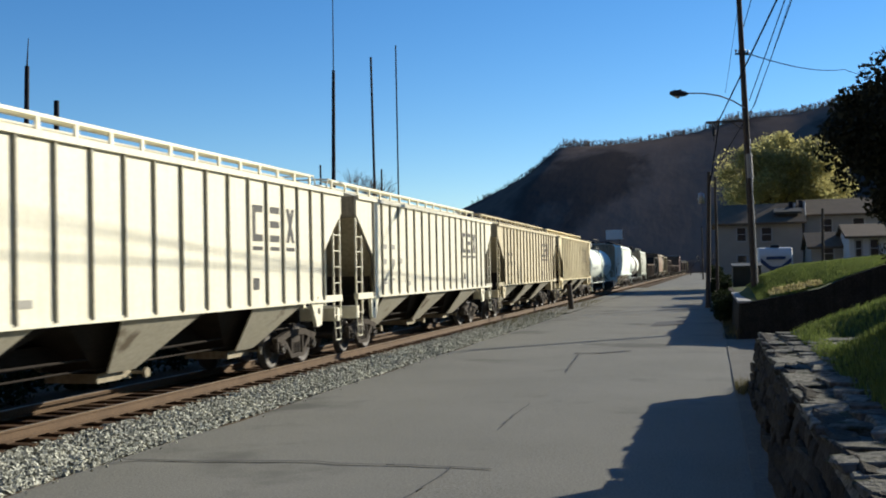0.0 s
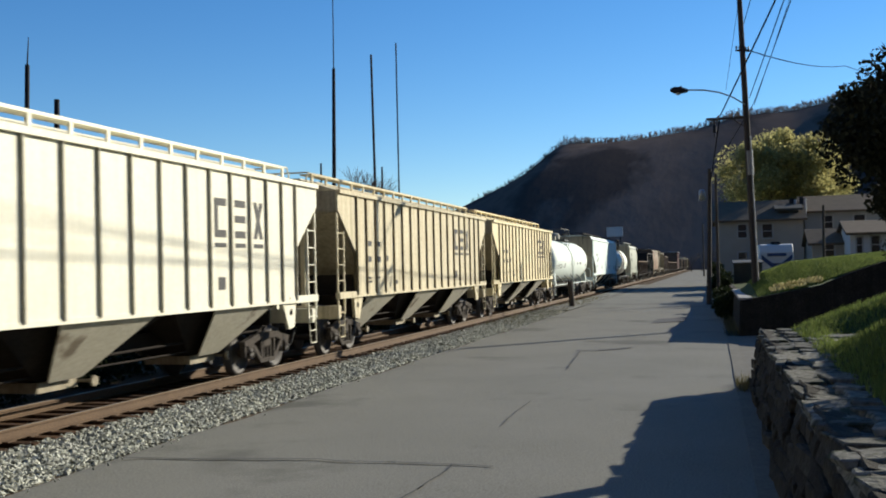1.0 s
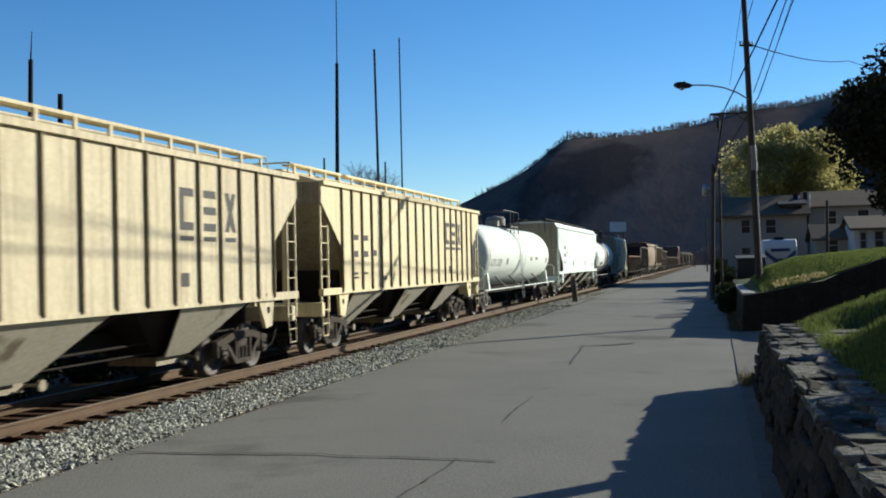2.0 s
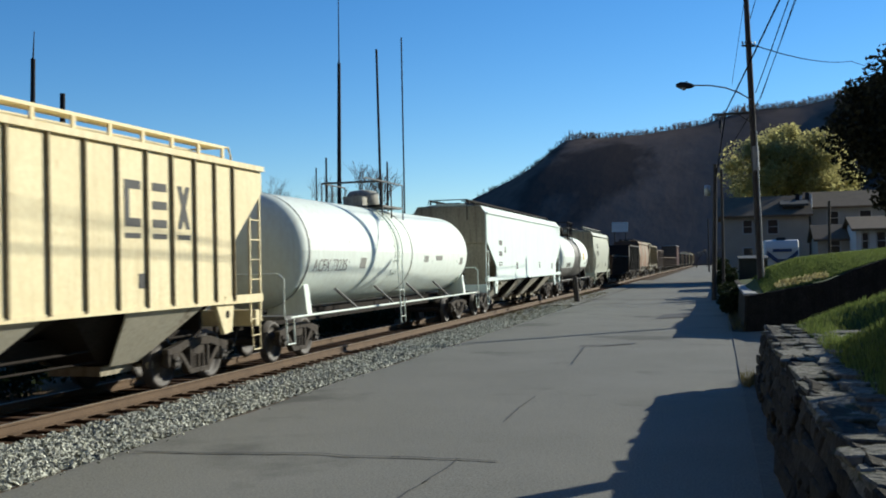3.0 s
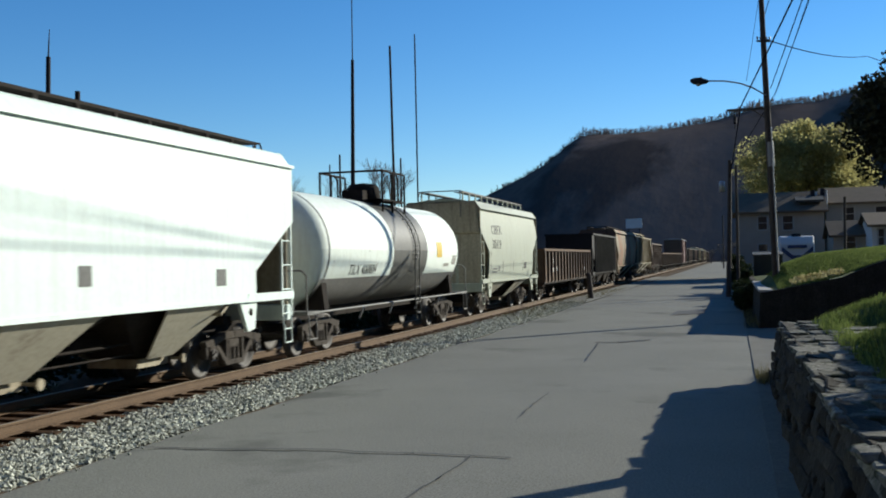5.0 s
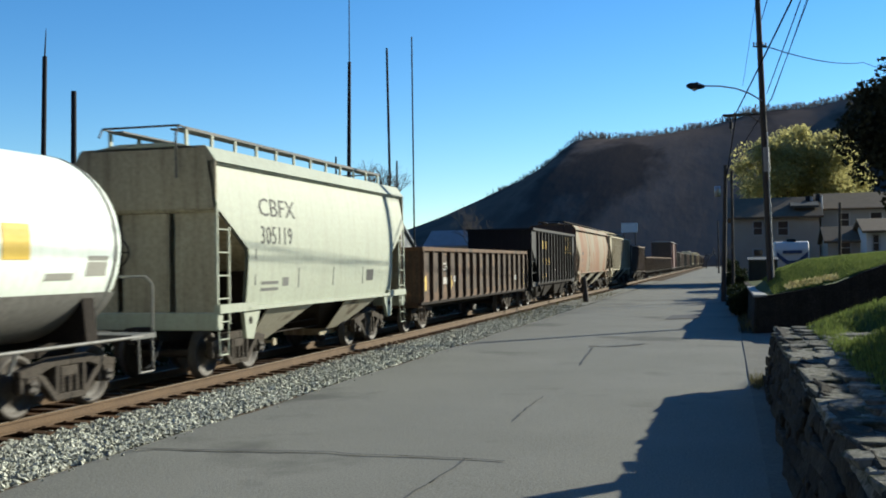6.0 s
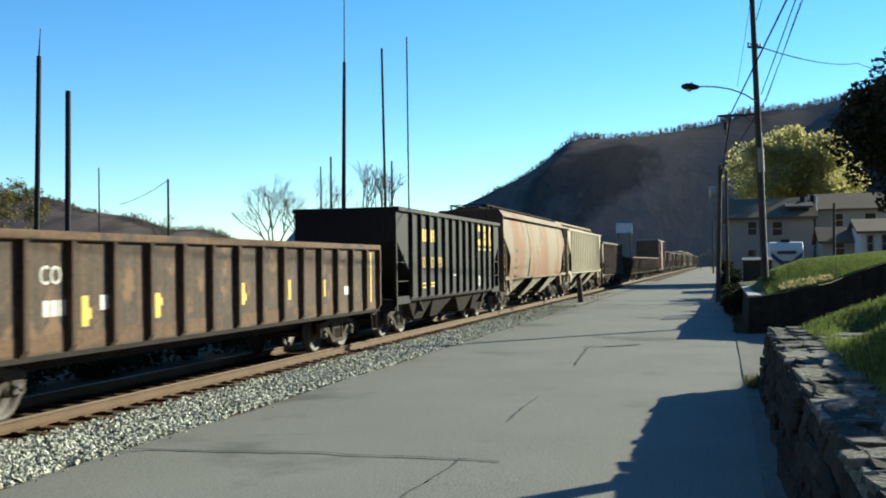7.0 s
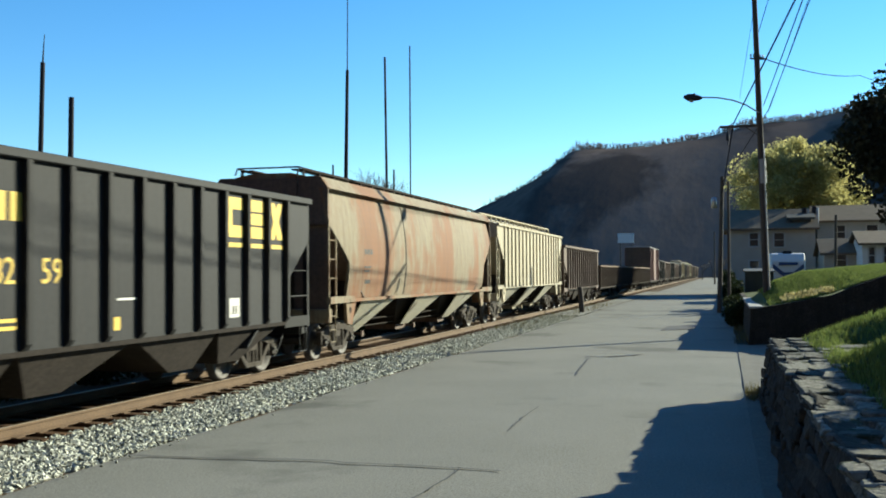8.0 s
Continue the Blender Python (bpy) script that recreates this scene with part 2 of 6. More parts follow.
M_BLUE = surface("blue_decal", [(0.0152, 0.038, 0.122), (0.0228, 0.0532, 0.152)], 2, 20, 0.4, 0.0)
M_BIN = surface("dumpster_paint", [(0.0266, 0.0304, 0.0289), (0.0418, 0.0456, 0.0418)], 2, 20, 0.7, 0.2)
M_RUBBER = surface("rubber", [(0.0152, 0.0152, 0.0152), (0.0228, 0.0228, 0.0228)], 4, 30, 0.9, 0.1)

# rolling stock
M_CREAM = surface("cream_paint", [(0.726, 0.691, 0.535), (0.761, 0.735, 0.595), (0.673, 0.638, 0.484)], 0.8, 14, 0.55, 0.1, 0.004, streak=(0.443, 0.398, 0.281), streak_amount=0.35)
# ribs darker than their panels: the shade on them is put into the paint
M_RIBCREAM = surface("shaded_cream_rib", [(0.36, 0.335, 0.25), (0.44, 0.415, 0.32), (0.28, 0.26, 0.19)], 1.2, 14, 0.75, 0.1, 0.004, streak=(0.2, 0.175, 0.12), streak_amount=0.5)
M_RIBTAN = surface("shaded_tan_rib", [(0.22, 0.175, 0.10), (0.3, 0.24, 0.14), (0.16, 0.125, 0.07)], 1.2, 14, 0.8, 0.1, 0.004, streak=(0.1, 0.075, 0.045), streak_amount=0.5)
# grime plus the shade of the car ends, both put into one colour
M_GRIMY_SHADE = surface("grimy_shaded_hopper_paint", [(0.319, 0.281, 0.201), (0.38, 0.342, 0.251), (0.243, 0.209, 0.144)], 0.9, 12, 0.85, 0.2, 0.004, streak=(0.122, 0.095, 0.0646), streak_amount=0.75)
M_WHITEDIRT = surface("dirty_pale_paint", [(0.356, 0.346, 0.286), (0.445, 0.434, 0.365), (0.277, 0.261, 0.217)], 0.9, 12, 0.8, 0.15, 0.004, streak=(0.168, 0.148, 0.119), streak_amount=0.7)
M_TAN = surface("dusty_tan_paint", [(0.58, 0.51, 0.335), (0.66, 0.585, 0.395), (0.50, 0.43, 0.275)], 0.7, 12, 0.75, 0.15, 0.004, streak=(0.242, 0.194, 0.114), streak_amount=0.75)
M_YELLOWTAN = surface("yellow_tan_paint", [(0.70, 0.60, 0.355), (0.755, 0.67, 0.42), (0.64, 0.535, 0.305)], 0.7, 12, 0.7, 0.12, 0.004, streak=(0.429, 0.325, 0.166), streak_amount=0.45, spots=(0.36, 0.18, 0.0701), spot_scale=1.3, spot_cut=0.68)
M_MINT = surface("white_hopper_paint", [(0.64, 0.74, 0.69), (0.69, 0.78, 0.73), (0.60, 0.69, 0.64)], 0.6, 12, 0.55, 0.08, 0.004, streak=(0.375, 0.399, 0.343), streak_amount=0.3)
M_BEIGEGREY = surface("grey_beige_paint", [(0.304, 0.33, 0.259), (0.346, 0.375, 0.296), (0.275, 0.296, 0.23)], 0.6, 12, 0.6, 0.08, 0.004, streak=(0.212, 0.211, 0.156), streak_amount=0.4)
M_RUSTED = surface("rusted_beige_paint", [(0.175, 0.145, 0.09), (0.15, 0.1, 0.052), (0.2, 0.17, 0.11)], 0.5, 7, 0.8, 0.25, 0.006, streak=(0.075, 0.043, 0.024), streak_amount=0.6, spots=(0.165, 0.068, 0.023), spot_scale=0.5, spot_cut=0.47, stretch=(1, 1, 0.5))
M_OCHRE = surface("ochre_paint", [(0.36, 0.32, 0.222), (0.41, 0.365, 0.26), (0.3, 0.26, 0.175)], 0.7, 12, 0.75, 0.15, streak=(0.172, 0.129, 0.0624), streak_amount=0.75)
M_BROWN = surface("brown_paint", [(0.0988, 0.0646, 0.0456), (0.137, 0.0912, 0.0646), (0.0684, 0.0456, 0.0342)], 0.8, 12, 0.8, 0.2, streak=(0.0456, 0.0304, 0.0228), streak_amount=0.5)
M_MAROON = surface("faded_maroon_paint", [(0.16, 0.085, 0.075), (0.20, 0.11, 0.098), (0.115, 0.065, 0.058)], 0.8, 12, 0.8, 0.2, streak=(0.07, 0.05, 0.045), streak_amount=0.5)
M_BLACK_RIB = surface("black_rib_paint", [(0.007, 0.007, 0.007), (0.011, 0.011, 0.011)], 1, 14, 0.7, 0.1, specular=0.2)
M_BLACK = surface("black_car_paint", [(0.0135, 0.0145, 0.016), (0.019, 0.0202, 0.022), (0.0105, 0.0112, 0.0122)], 0.8, 14, 0.7, 0.1, specular=0.22, streak=(0.0262, 0.0241, 0.0222), streak_amount=0.4)
M_GONDOLA = surface("rusty_gondola_paint", [(0.046, 0.036, 0.027), (0.085, 0.064, 0.045), (0.03, 0.023, 0.017)], 1.6, 14, 0.88, 0.5, 0.01, streak=(0.129, 0.0644, 0.0331), streak_amount=0.75, spots=(0.15, 0.09, 0.05), spot_scale=2.3, spot_cut=0.56)
M_RIB_RUST = surface("rusty_rib", [(0.045, 0.027, 0.016), (0.075, 0.043, 0.024), (0.03, 0.019, 0.012)], 1.5, 14, 0.88, 0.3)
M_RUSTBAND = surface("bare_rust", [(0.105, 0.06, 0.033), (0.15, 0.088, 0.048), (0.06, 0.034, 0.019)], 1.2, 12, 0.9, 0.4, spots=(0.0532, 0.038, 0.0266), spot_scale=1.6, spot_cut=0.52)
# the bays' sunlit faces as a pale colour, with dusty spots
M_BAY_LIT = surface("sunlit_dusty_bay", [(0.40, 0.375, 0.29), (0.47, 0.44, 0.35), (0.33, 0.305, 0.235)], 0.9, 12, 0.85, 0.15, 0.004, spots=(0.16, 0.13, 0.09), spot_scale=1.1, spot_cut=0.6)
M_TANKWHITE = surface("tank_white", [(0.70, 0.77, 0.70), (0.74, 0.80, 0.73), (0.66, 0.72, 0.65)], 0.5, 10, 0.62, 0.05, 0.003, streak=(0.443, 0.439, 0.347), streak_amount=0.35, specular=0.25)
M_TANKBAND = surface("tank_dark_band", [(0.0722, 0.0722, 0.0638), (0.103, 0.103, 0.0912), (0.057, 0.057, 0.0502)], 0.8, 10, 0.55, 0.08, streak=(0.038, 0.038, 0.0334), streak_amount=0.5)
M_TANKGREY = surface("tank_grey", [(0.152, 0.148, 0.137), (0.205, 0.198, 0.182), (0.122, 0.118, 0.106)], 0.8, 10, 0.6, 0.08)
M_TRUCK = surface("truck_casting", [(0.062, 0.053, 0.045), (0.1, 0.087, 0.074), (0.036, 0.031, 0.026)], 3, 26, 0.85, 0.3, specular=0.08)
M_WHEEL = surface("wheel_steel", [(0.055, 0.046, 0.038), (0.088, 0.074, 0.061), (0.034, 0.029, 0.024)], 4, 26, 0.65, 0.2)
M_UNDER = surface("grimy_underframe", [(0.0266, 0.0228, 0.0198), (0.0418, 0.0357, 0.0304), (0.019, 0.016, 0.0144)], 2, 20, 0.9, 0.3, specular=0.08)
M_GRAPHITE = surface("graphite_paint", [(0.0988, 0.0988, 0.0912), (0.144, 0.144, 0.133), (0.0684, 0.0684, 0.0646)], 1, 14, 0.7, 0.1)
M_LETTER = surface("faded_black_lettering", [(0.019, 0.019, 0.0182), (0.038, 0.038, 0.035)], 3, 20, 0.7, 0.0)
M_FAINTINK = surface("worn_grey_lettering", [(0.17, 0.17, 0.15), (0.23, 0.23, 0.205)], 3, 20, 0.7, 0.0)
M_FAINT = surface("faint_grey_lettering", [(0.251, 0.243, 0.213), (0.304, 0.296, 0.258)], 3, 20, 0.7, 0.0)
M_YELLOW = surface("yellow_lettering", [(0.532, 0.357, 0.038), (0.593, 0.41, 0.0608)], 3, 20, 0.6, 0.0)
M_WHITELET = surface("white_lettering", [(0.502, 0.486, 0.441), (0.562, 0.547, 0.502)], 3, 20, 0.7, 0.0)
M_SIGNGLASS = surface("pale_sign_face", [(0.471, 0.502, 0.532), (0.532, 0.562, 0.593)], 1, 10, 0.5, 0.0)


# ---- ground, road and track ----
RAIL_TOP, TRACK_X = 0.18, -10.44
rng = np.random.default_rng(7)
g = Geo()
xs = [-3000, -800, -300, -120, -60, -30, -14, -7, 0, 8, 20, 60, 160, 400, 1200, 3000]
ys = [-400, -60, -20, 0, 15, 30, 50, 80, 120, 200, 320, 500, 800, 1400, 3000, 4800]
g.grid([[(x, y, -0.12) for x in xs] for y in ys])
setting("ground", g, M_DIRT, "dry brown earth with thin grass beside the railway")

g = Geo()
ry = list(np.arange(-12, 60, 1.5)) + [60, 70, 85, 100, 130, 170, 230, 320, 450, 620]
rx = [-7.4, -7.0, -5.6, -4.2, -2.8, -1.4, 0.0, 0.36]
g.grid([[(x + (0.05 * math.sin(y * 0.9) + 0.06 * noise.noise((0, y * 1.7, 3)) if x == -7.4 else 0),
          y, -0.03 if x == -7.4 else 0.012 * noise.noise((x * 0.5, y * 0.3, 0))) for x in rx] for y in ry])
road = setting("road", g, M_ASPHALT, "weathered grey asphalt street with cracks and patches")


def seam(points, width):
    """A thin tarred crack that follows points on the road."""
    geo, left, right = Geo(), [], []
    for a, b in zip(points, points[1:]):
        steps = max(2, int((Vector(b) - Vector(a)).length / 0.18))
        side = (Vector(b) - Vector(a)).normalized().orthogonal()
        for k in range(steps + 1):
            p = Vector(a).lerp(Vector(b), k / steps)
            off = 0.05 * noise.noise((p.x * 3, p.y * 3, 9))
            w = width * (0.6 + 0.7 * abs(noise.noise((p.x * 5, p.y * 5, 2))))
            left.append((*(p + side * (off + w)), 0.018))
            right.append((*(p + side * (off - w)), 0.018))
    geo.grid([left, right])
    part("crack", geo, M_TAR, road)


seam([(-7.3, 11.4), (-6.5, 11.43), (-5.14, 11.6), (-4.7, 11.64), (-4.38, 11.53), (-3.69, 11.58), (-3.0, 11.55), (-2.5, 11.45)], 0.032)
seam([(-2.99, 11.5), (-2.97, 10.98), (-3.03, 10.27), (-3.05, 9.84), (-3.1, 8.6)], 0.02)
seam([(-3.05, 17.2), (-3.07, 16.2), (-3.02, 14.5)], 0.013)
seam([(-3.65, 27.7), (-2.99, 27.7), (-2.2, 28.6)], 0.11)
seam([(-3.5, 27.2), (-3.42, 26.2), (-3.2, 22.6)], 0.022)
seam([(-5.9, 20.2), (-4.6, 20.9), (-2.2, 21.8)], 0.010)
seam([(-5.3, 33.0), (-3.0, 34.0), (-1.6, 34.4)], 0.015)
g = Geo()
g.grid([[(-2.4, 40.6, 0.019), (-1.2, 41.6, 0.019)], [(-2.3, 43.6, 0.019), (-1.1, 44.6, 0.019)]])
part("patch", g, M_PATCH, road)
g = Geo()
g.grid([[(-9.0, 54.5, 0.015), (-7.35, 53.5, 0.015)], [(-8.9, 66, 0.015), (-7.3, 66, 0.015)], [(-8.7, 120, 0.015), (-7.3, 120, 0.015)]])
setting("pavement", g, M_ASPHALT, "pale worn asphalt apron between street and track")
g = Geo()
g.box((0.36, 4.0, -0.1), (0.62, 33.0, 0.018))
setting("gutter", g, M_CONCRETE, "narrow concrete gutter at the foot of the wall")

g = Geo()
prof = [(-14.6, -0.11), (-13.2, -0.06), (-7.9, -0.06), (-7.35, -0.075), (-7.35, -0.13), (-14.6, -0.13)]
g.prism(prof, "y", -30, 640)
bed = setting("track_bed", g, M_BALLASTBED, "grey crushed-stone ballast under the railway track")
for sx in (-0.755, 0.755):
    x = TRACK_X + sx
    g = Geo()
    g.prism([(x - 0.07, 0.012), (x + 0.07, 0.012), (x + 0.07, 0.026), (x + 0.012, 0.045), (x + 0.012, 0.135), (x + 0.036, 0.145), (x + 0.036, 0.172),
             (x - 0.036, 0.172), (x - 0.036, 0.145), (x - 0.012, 0.135), (x - 0.012, 0.045), (x - 0.07, 0.026)], "y", -30, 640)
    rail = part("rail", g, M_RAIL, bed, "rusty steel rail")
    g = Geo()
    g.box((x - 0.03, -30, 0.173), (x + 0.03, 640, RAIL_TOP))
    part("rail_head", g, M_RAILTOP, rail)
tie_mesh = Geo().box((-1.3, -0.11, -0.12), (1.3, 0.11, 0.012)).mesh("tie", M_TIE, 0.012)
plate_mesh = Geo().box((-0.13, -0.09, 0.012), (0.13, 0.09, 0.024)).mesh("tie_plate", M_RAIL)
for k in range(150):
    y = 5.0 + 0.52 * k
    tie = part("tie", tie_mesh, M_TIE, bed, at=pose(TRACK_X + rng.uniform(-0.05, 0.05), y + rng.uniform(-0.03, 0.03), rng.uniform(-0.01, 0.004), 0, 0, rng.uniform(-1.2, 1.2)))
    if k < 90:
        part("tie_plate", plate_mesh, M_RAIL, tie, at=pose(0.755, 0, 0))
g = Geo()
for k in range(500):
    y = 83.0 + 0.52 * k
    g.box((TRACK_X - 1.3, y - 0.11, -0.1), (TRACK_X + 1.3, y + 0.11, 0.012))
tagged(part("ties", g, M_TIE, bed, "row of dark creosoted sleepers"), kind="stuff")


def stones(count, x0, x1, y0, y1, z, size, seed, fall=0.0):
    """Loose crushed stones as squashed, turned octahedra in one mesh."""
    r = np.random.default_rng(seed)
    base = np.array([(1, 0, 0), (-1, 0, 0), (0, 1, 0), (0, -1, 0), (0, 0, 1), (0, 0, -1)], float)
    tri = np.array([(0, 2, 4), (2, 1, 4), (1, 3, 4), (3, 0, 4), (2, 0, 5), (1, 2, 5), (3, 1, 5), (0, 3, 5)])
    c = np.stack([r.uniform(x0, x1, count), y0 + (y1 - y0) * r.uniform(0, 1, count) ** 1.35, np.zeros(count)], 1)
    c[:, 2] = z + r.uniform(-0.01, 0.035, count) - np.clip((c[:, 0] + 7.9) * fall, 0, 1)
    a, t = r.uniform(0, 6.28, count), r.uniform(-0.7, 0.7, count)
    s = size * r.uniform(0.55, 1.35, (count, 3)) * np.array([1, 1, 0.75])
    p = base[None] * s[:, None] * r.uniform(0.7, 1.25, (count, 6, 1))
    y, zz = p[..., 1] * np.cos(t)[:, None] - p[..., 2] * np.sin(t)[:, None], p[..., 1] * np.sin(t)[:, None] + p[..., 2] * np.cos(t)[:, None]
    x = p[..., 0].copy()
    p = np.stack([x * np.cos(a)[:, None] - y * np.sin(a)[:, None], x * np.sin(a)[:, None] + y * np.cos(a)[:, None], zz], -1) + c[:, None]
    return p.reshape(-1, 3), (tri[None] + 6 * np.arange(count)[:, None, None]).reshape(-1, 3)


v, f = stones(46000, -9.28, -7.53, 7.0, 62.0, -0.042, 0.043, 3, 0.09)
tagged(new("ballast", fast_mesh("ballast", v, f, M_BALLAST)), "loose pale grey crushed stone beside the rail", "ballast", kind="stuff")
v, f = stones(5500, -11.9, -9.0, 7.0, 60.0, -0.085, 0.04, 4)
tagged(new("ballast", fast_mesh("ballast", v, f, M_BALLAST)), "loose grey crushed stone between the sleepers", "ballast", kind="stuff")

# ---- stone walls and lawns ----
WALL_END = 19.5


def face_x(z):
    return 0.56 + 0.25 * z / 1.1


def rough_block(dx, dy, dz, seed, jag=0.03):
    """A hewn stone: a chamfered block with pushed corners, centred on its own origin."""
    r = random.Random(seed)
    geo = Geo()
    c = [(sx * dx / 2 + r.uniform(-jag, jag), sy * dy / 2 + r.uniform(-jag, jag), sz * dz / 2 + r.uniform(-jag, jag) * 0.6)
         for sz in (-1, 1) for sx, sy in ((-1, -1), (1, -1), (1, 1), (-1, 1))]
    geo.hexa(c)
    return geo


g = Geo()
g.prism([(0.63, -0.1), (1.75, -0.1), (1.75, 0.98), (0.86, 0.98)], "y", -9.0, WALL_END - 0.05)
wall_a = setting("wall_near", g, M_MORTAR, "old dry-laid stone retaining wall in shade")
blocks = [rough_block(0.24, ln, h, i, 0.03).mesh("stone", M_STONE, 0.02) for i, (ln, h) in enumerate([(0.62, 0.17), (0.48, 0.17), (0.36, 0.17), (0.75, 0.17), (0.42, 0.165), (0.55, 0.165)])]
lens = [0.62, 0.48, 0.36, 0.75, 0.42, 0.55]
for course in range(6):
    y, z = -8.6 + 0.13 * course, 0.075 + 0.178 * course
    while y < WALL_END - 0.15:
        k = rng.integers(0, 6)
        if y + lens[k] > WALL_END + 0.1:
            k = 2
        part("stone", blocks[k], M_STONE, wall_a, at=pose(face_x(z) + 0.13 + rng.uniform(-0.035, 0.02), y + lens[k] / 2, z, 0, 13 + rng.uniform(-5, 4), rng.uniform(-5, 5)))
        y += lens[k] + 0.02
# thin broken slabs laid along the top, in layers, three abreast where the wall is widest
cap_bed = Geo().grid([[(x, y, 1.02 + 0.1 * max(0, x - 1.1) + 0.035 * noise.noise((x * 4, y * 3, 1)) + 0.02 * noise.noise((x * 11, y * 9, 5)) - (0.12 if x < 0.8 else 0))
                       for x in (0.76, 0.84, 0.95, 1.06, 1.17, 1.28, 1.4, 1.55, 1.7, 1.85)] for y in np.arange(-9, WALL_END, 0.14)], False)
part("cap_bed", cap_bed, M_CAP, wall_a, "broken flat stones bedded along the wall top")
cap_size = [(0.5, 0.62), (0.4, 0.5), (0.56, 0.4), (0.34, 0.36), (0.5, 0.8), (0.42, 0.28), (0.3, 0.55), (0.6, 0.34)]
caps = [rough_block(dx, dy, 0.06, 40 + i, 0.035).mesh("cap_stone", M_CAP, 0.012) for i, (dx, dy) in enumerate(cap_size)]
for left, y, k0 in ((0.74, -8.8, 0), (1.1, -8.6, 1), (1.35, 13.2, 2), (1.55, 15.6, 3)):
    while y < WALL_END - 0.2:
        k = rng.integers(0, 8)
        dx, dy = cap_size[k]
        part("cap_stone", caps[k], M_CAP, wall_a,
             at=pose(left + dx / 2 + rng.uniform(-0.03, 0.05), min(y + dy / 2, WALL_END - 0.3), 1.025 + 0.1 * max(0, left - 0.9) + rng.uniform(-0.02, 0.02), rng.uniform(-2.5, 2.5), rng.uniform(-3, 3), rng.uniform(-10, 10)))
        y += dy + rng.uniform(0.01, 0.12)


def smooth(a, b, t):
    """Eases from 0 at a to 1 at b."""
    t = min(1.0, max(0.0, (t - a) / (b - a)))
    return t * t * (3 - 2 * t)


def bank_a(x, y):
    """The near bank: it climbs from the wall, with a gully that runs down to it."""
    t = max(0.0, x - 1.3)
    if t >= 9:
        return 3.1
    gully = 0.5 * smooth(18.6, 16.4, y) * smooth(14.2, 15.8, y)
    near = smooth(14.6, 13.2, y)
    climb = 0.40 * t - 0.019 * t * t + near * (0.27 * min(t, 1.3) - 0.06 * max(0.0, t - 1.3))
    return 1.03 + climb + 0.05 * noise.noise((x * 0.8, y * 0.8, 0)) - gully * smooth(0.15, 0.9, t)


g = Geo()
bx, by = list(np.arange(1.3, 12.1, 0.35)), list(np.arange(-9, WALL_END, 0.4)) + [WALL_END - 0.05]
g.grid([[(x, y, bank_a(x, y)) for x in bx] for y in by])
g.grid([[(x, by[-1], -0.1) for x in bx], [(x, by[-1], bank_a(x, by[-1])) for x in bx]])
setting("lawn_near", g, M_LAWN, "grassy bank above the stone wall")


EDGE_X, EDGE_Z = (1.0, 1.35, 2.34, 3.17, 4.0, 4.96, 6.5, 12.0, 18.0), (1.13, 1.17, 1.36, 1.52, 1.88, 2.2, 2.5, 3.0, 3.2)
CREST_X, CREST_Z = (1.05, 1.34, 1.85, 2.85, 4.85, 5.95, 12.0, 18.0), (1.2, 1.5, 1.9, 2.24, 2.42, 2.51, 2.85, 3.05)


def bank_b(x, y):
    """The far lawn: from the driveway wall's edge up to a rounded crest, and down again behind it."""
    k, back = smooth(32.0, 40.5, y), smooth(41.0, 48.0, y)
    z = (1 - k) * float(np.interp(x, EDGE_X, EDGE_Z)) + k * float(np.interp(x, CREST_X, CREST_Z))
    return z + back * (1.0 + 0.1 * x - z) + 0.02 * noise.noise((x * 0.6, y * 0.5, 4))


g = Geo()
bx, by = list(np.arange(1.0, 6.9, 0.3)) + list(np.arange(7.0, 18.1, 1.0)), list(np.arange(33.3, 58.4, 0.8))
g.grid([[(x, y, bank_b(x, y)) for x in bx] for y in by])
g.grid([[(1.0, y, -0.1) for y in by], [(1.0, y, bank_b(1.0, y)) for y in by]])
setting("lawn_far", g, M_LAWN, "sunlit green lawn that slopes up from the driveway wall")
g = Geo()
g.prism([(0.75, -0.1), (12.0, -0.1), (12.0, 3.02), (6.5, 2.52), (4.96, 2.22), (4.0, 1.9), (3.17, 1.54), (2.34, 1.38), (1.25, 1.19), (0.85, 1.12)], "y", 33.0, 33.32)
wall_b = setting("wall_driveway", g, M_STONE, "stone retaining wall along a driveway, shade put into its colour")
g = Geo()
g.prism([(0.72, -0.1), (1.02, -0.1), (1.02, 1.12), (0.8, 1.12)], "y", 33.32, 60.0)
part("side_wall", g, M_STONE, wall_b)
g = Geo()
for k in range(7):
    g.box((0.74, 33.0 + 1.6 * k, 1.125), (1.16, 34.57 + 1.6 * k, 1.2))
part("coping", g, M_COPING, wall_b, "pale concrete coping", bevel=0.015)
g = Geo()
g.grid([[(0.36, 19.4, -0.012), (14, 19.4, 0.6)], [(0.36, 33.1, -0.012), (14, 33.1, 0.6)]])
setting("driveway", g, M_CONCRETE, "pale concrete driveway between two banks")


g = Geo()
g.box((0.9, 58.2, -0.1), (40, 140, 0.9))
setting("yard", g, M_LAWN, "level grassy yard round the houses")


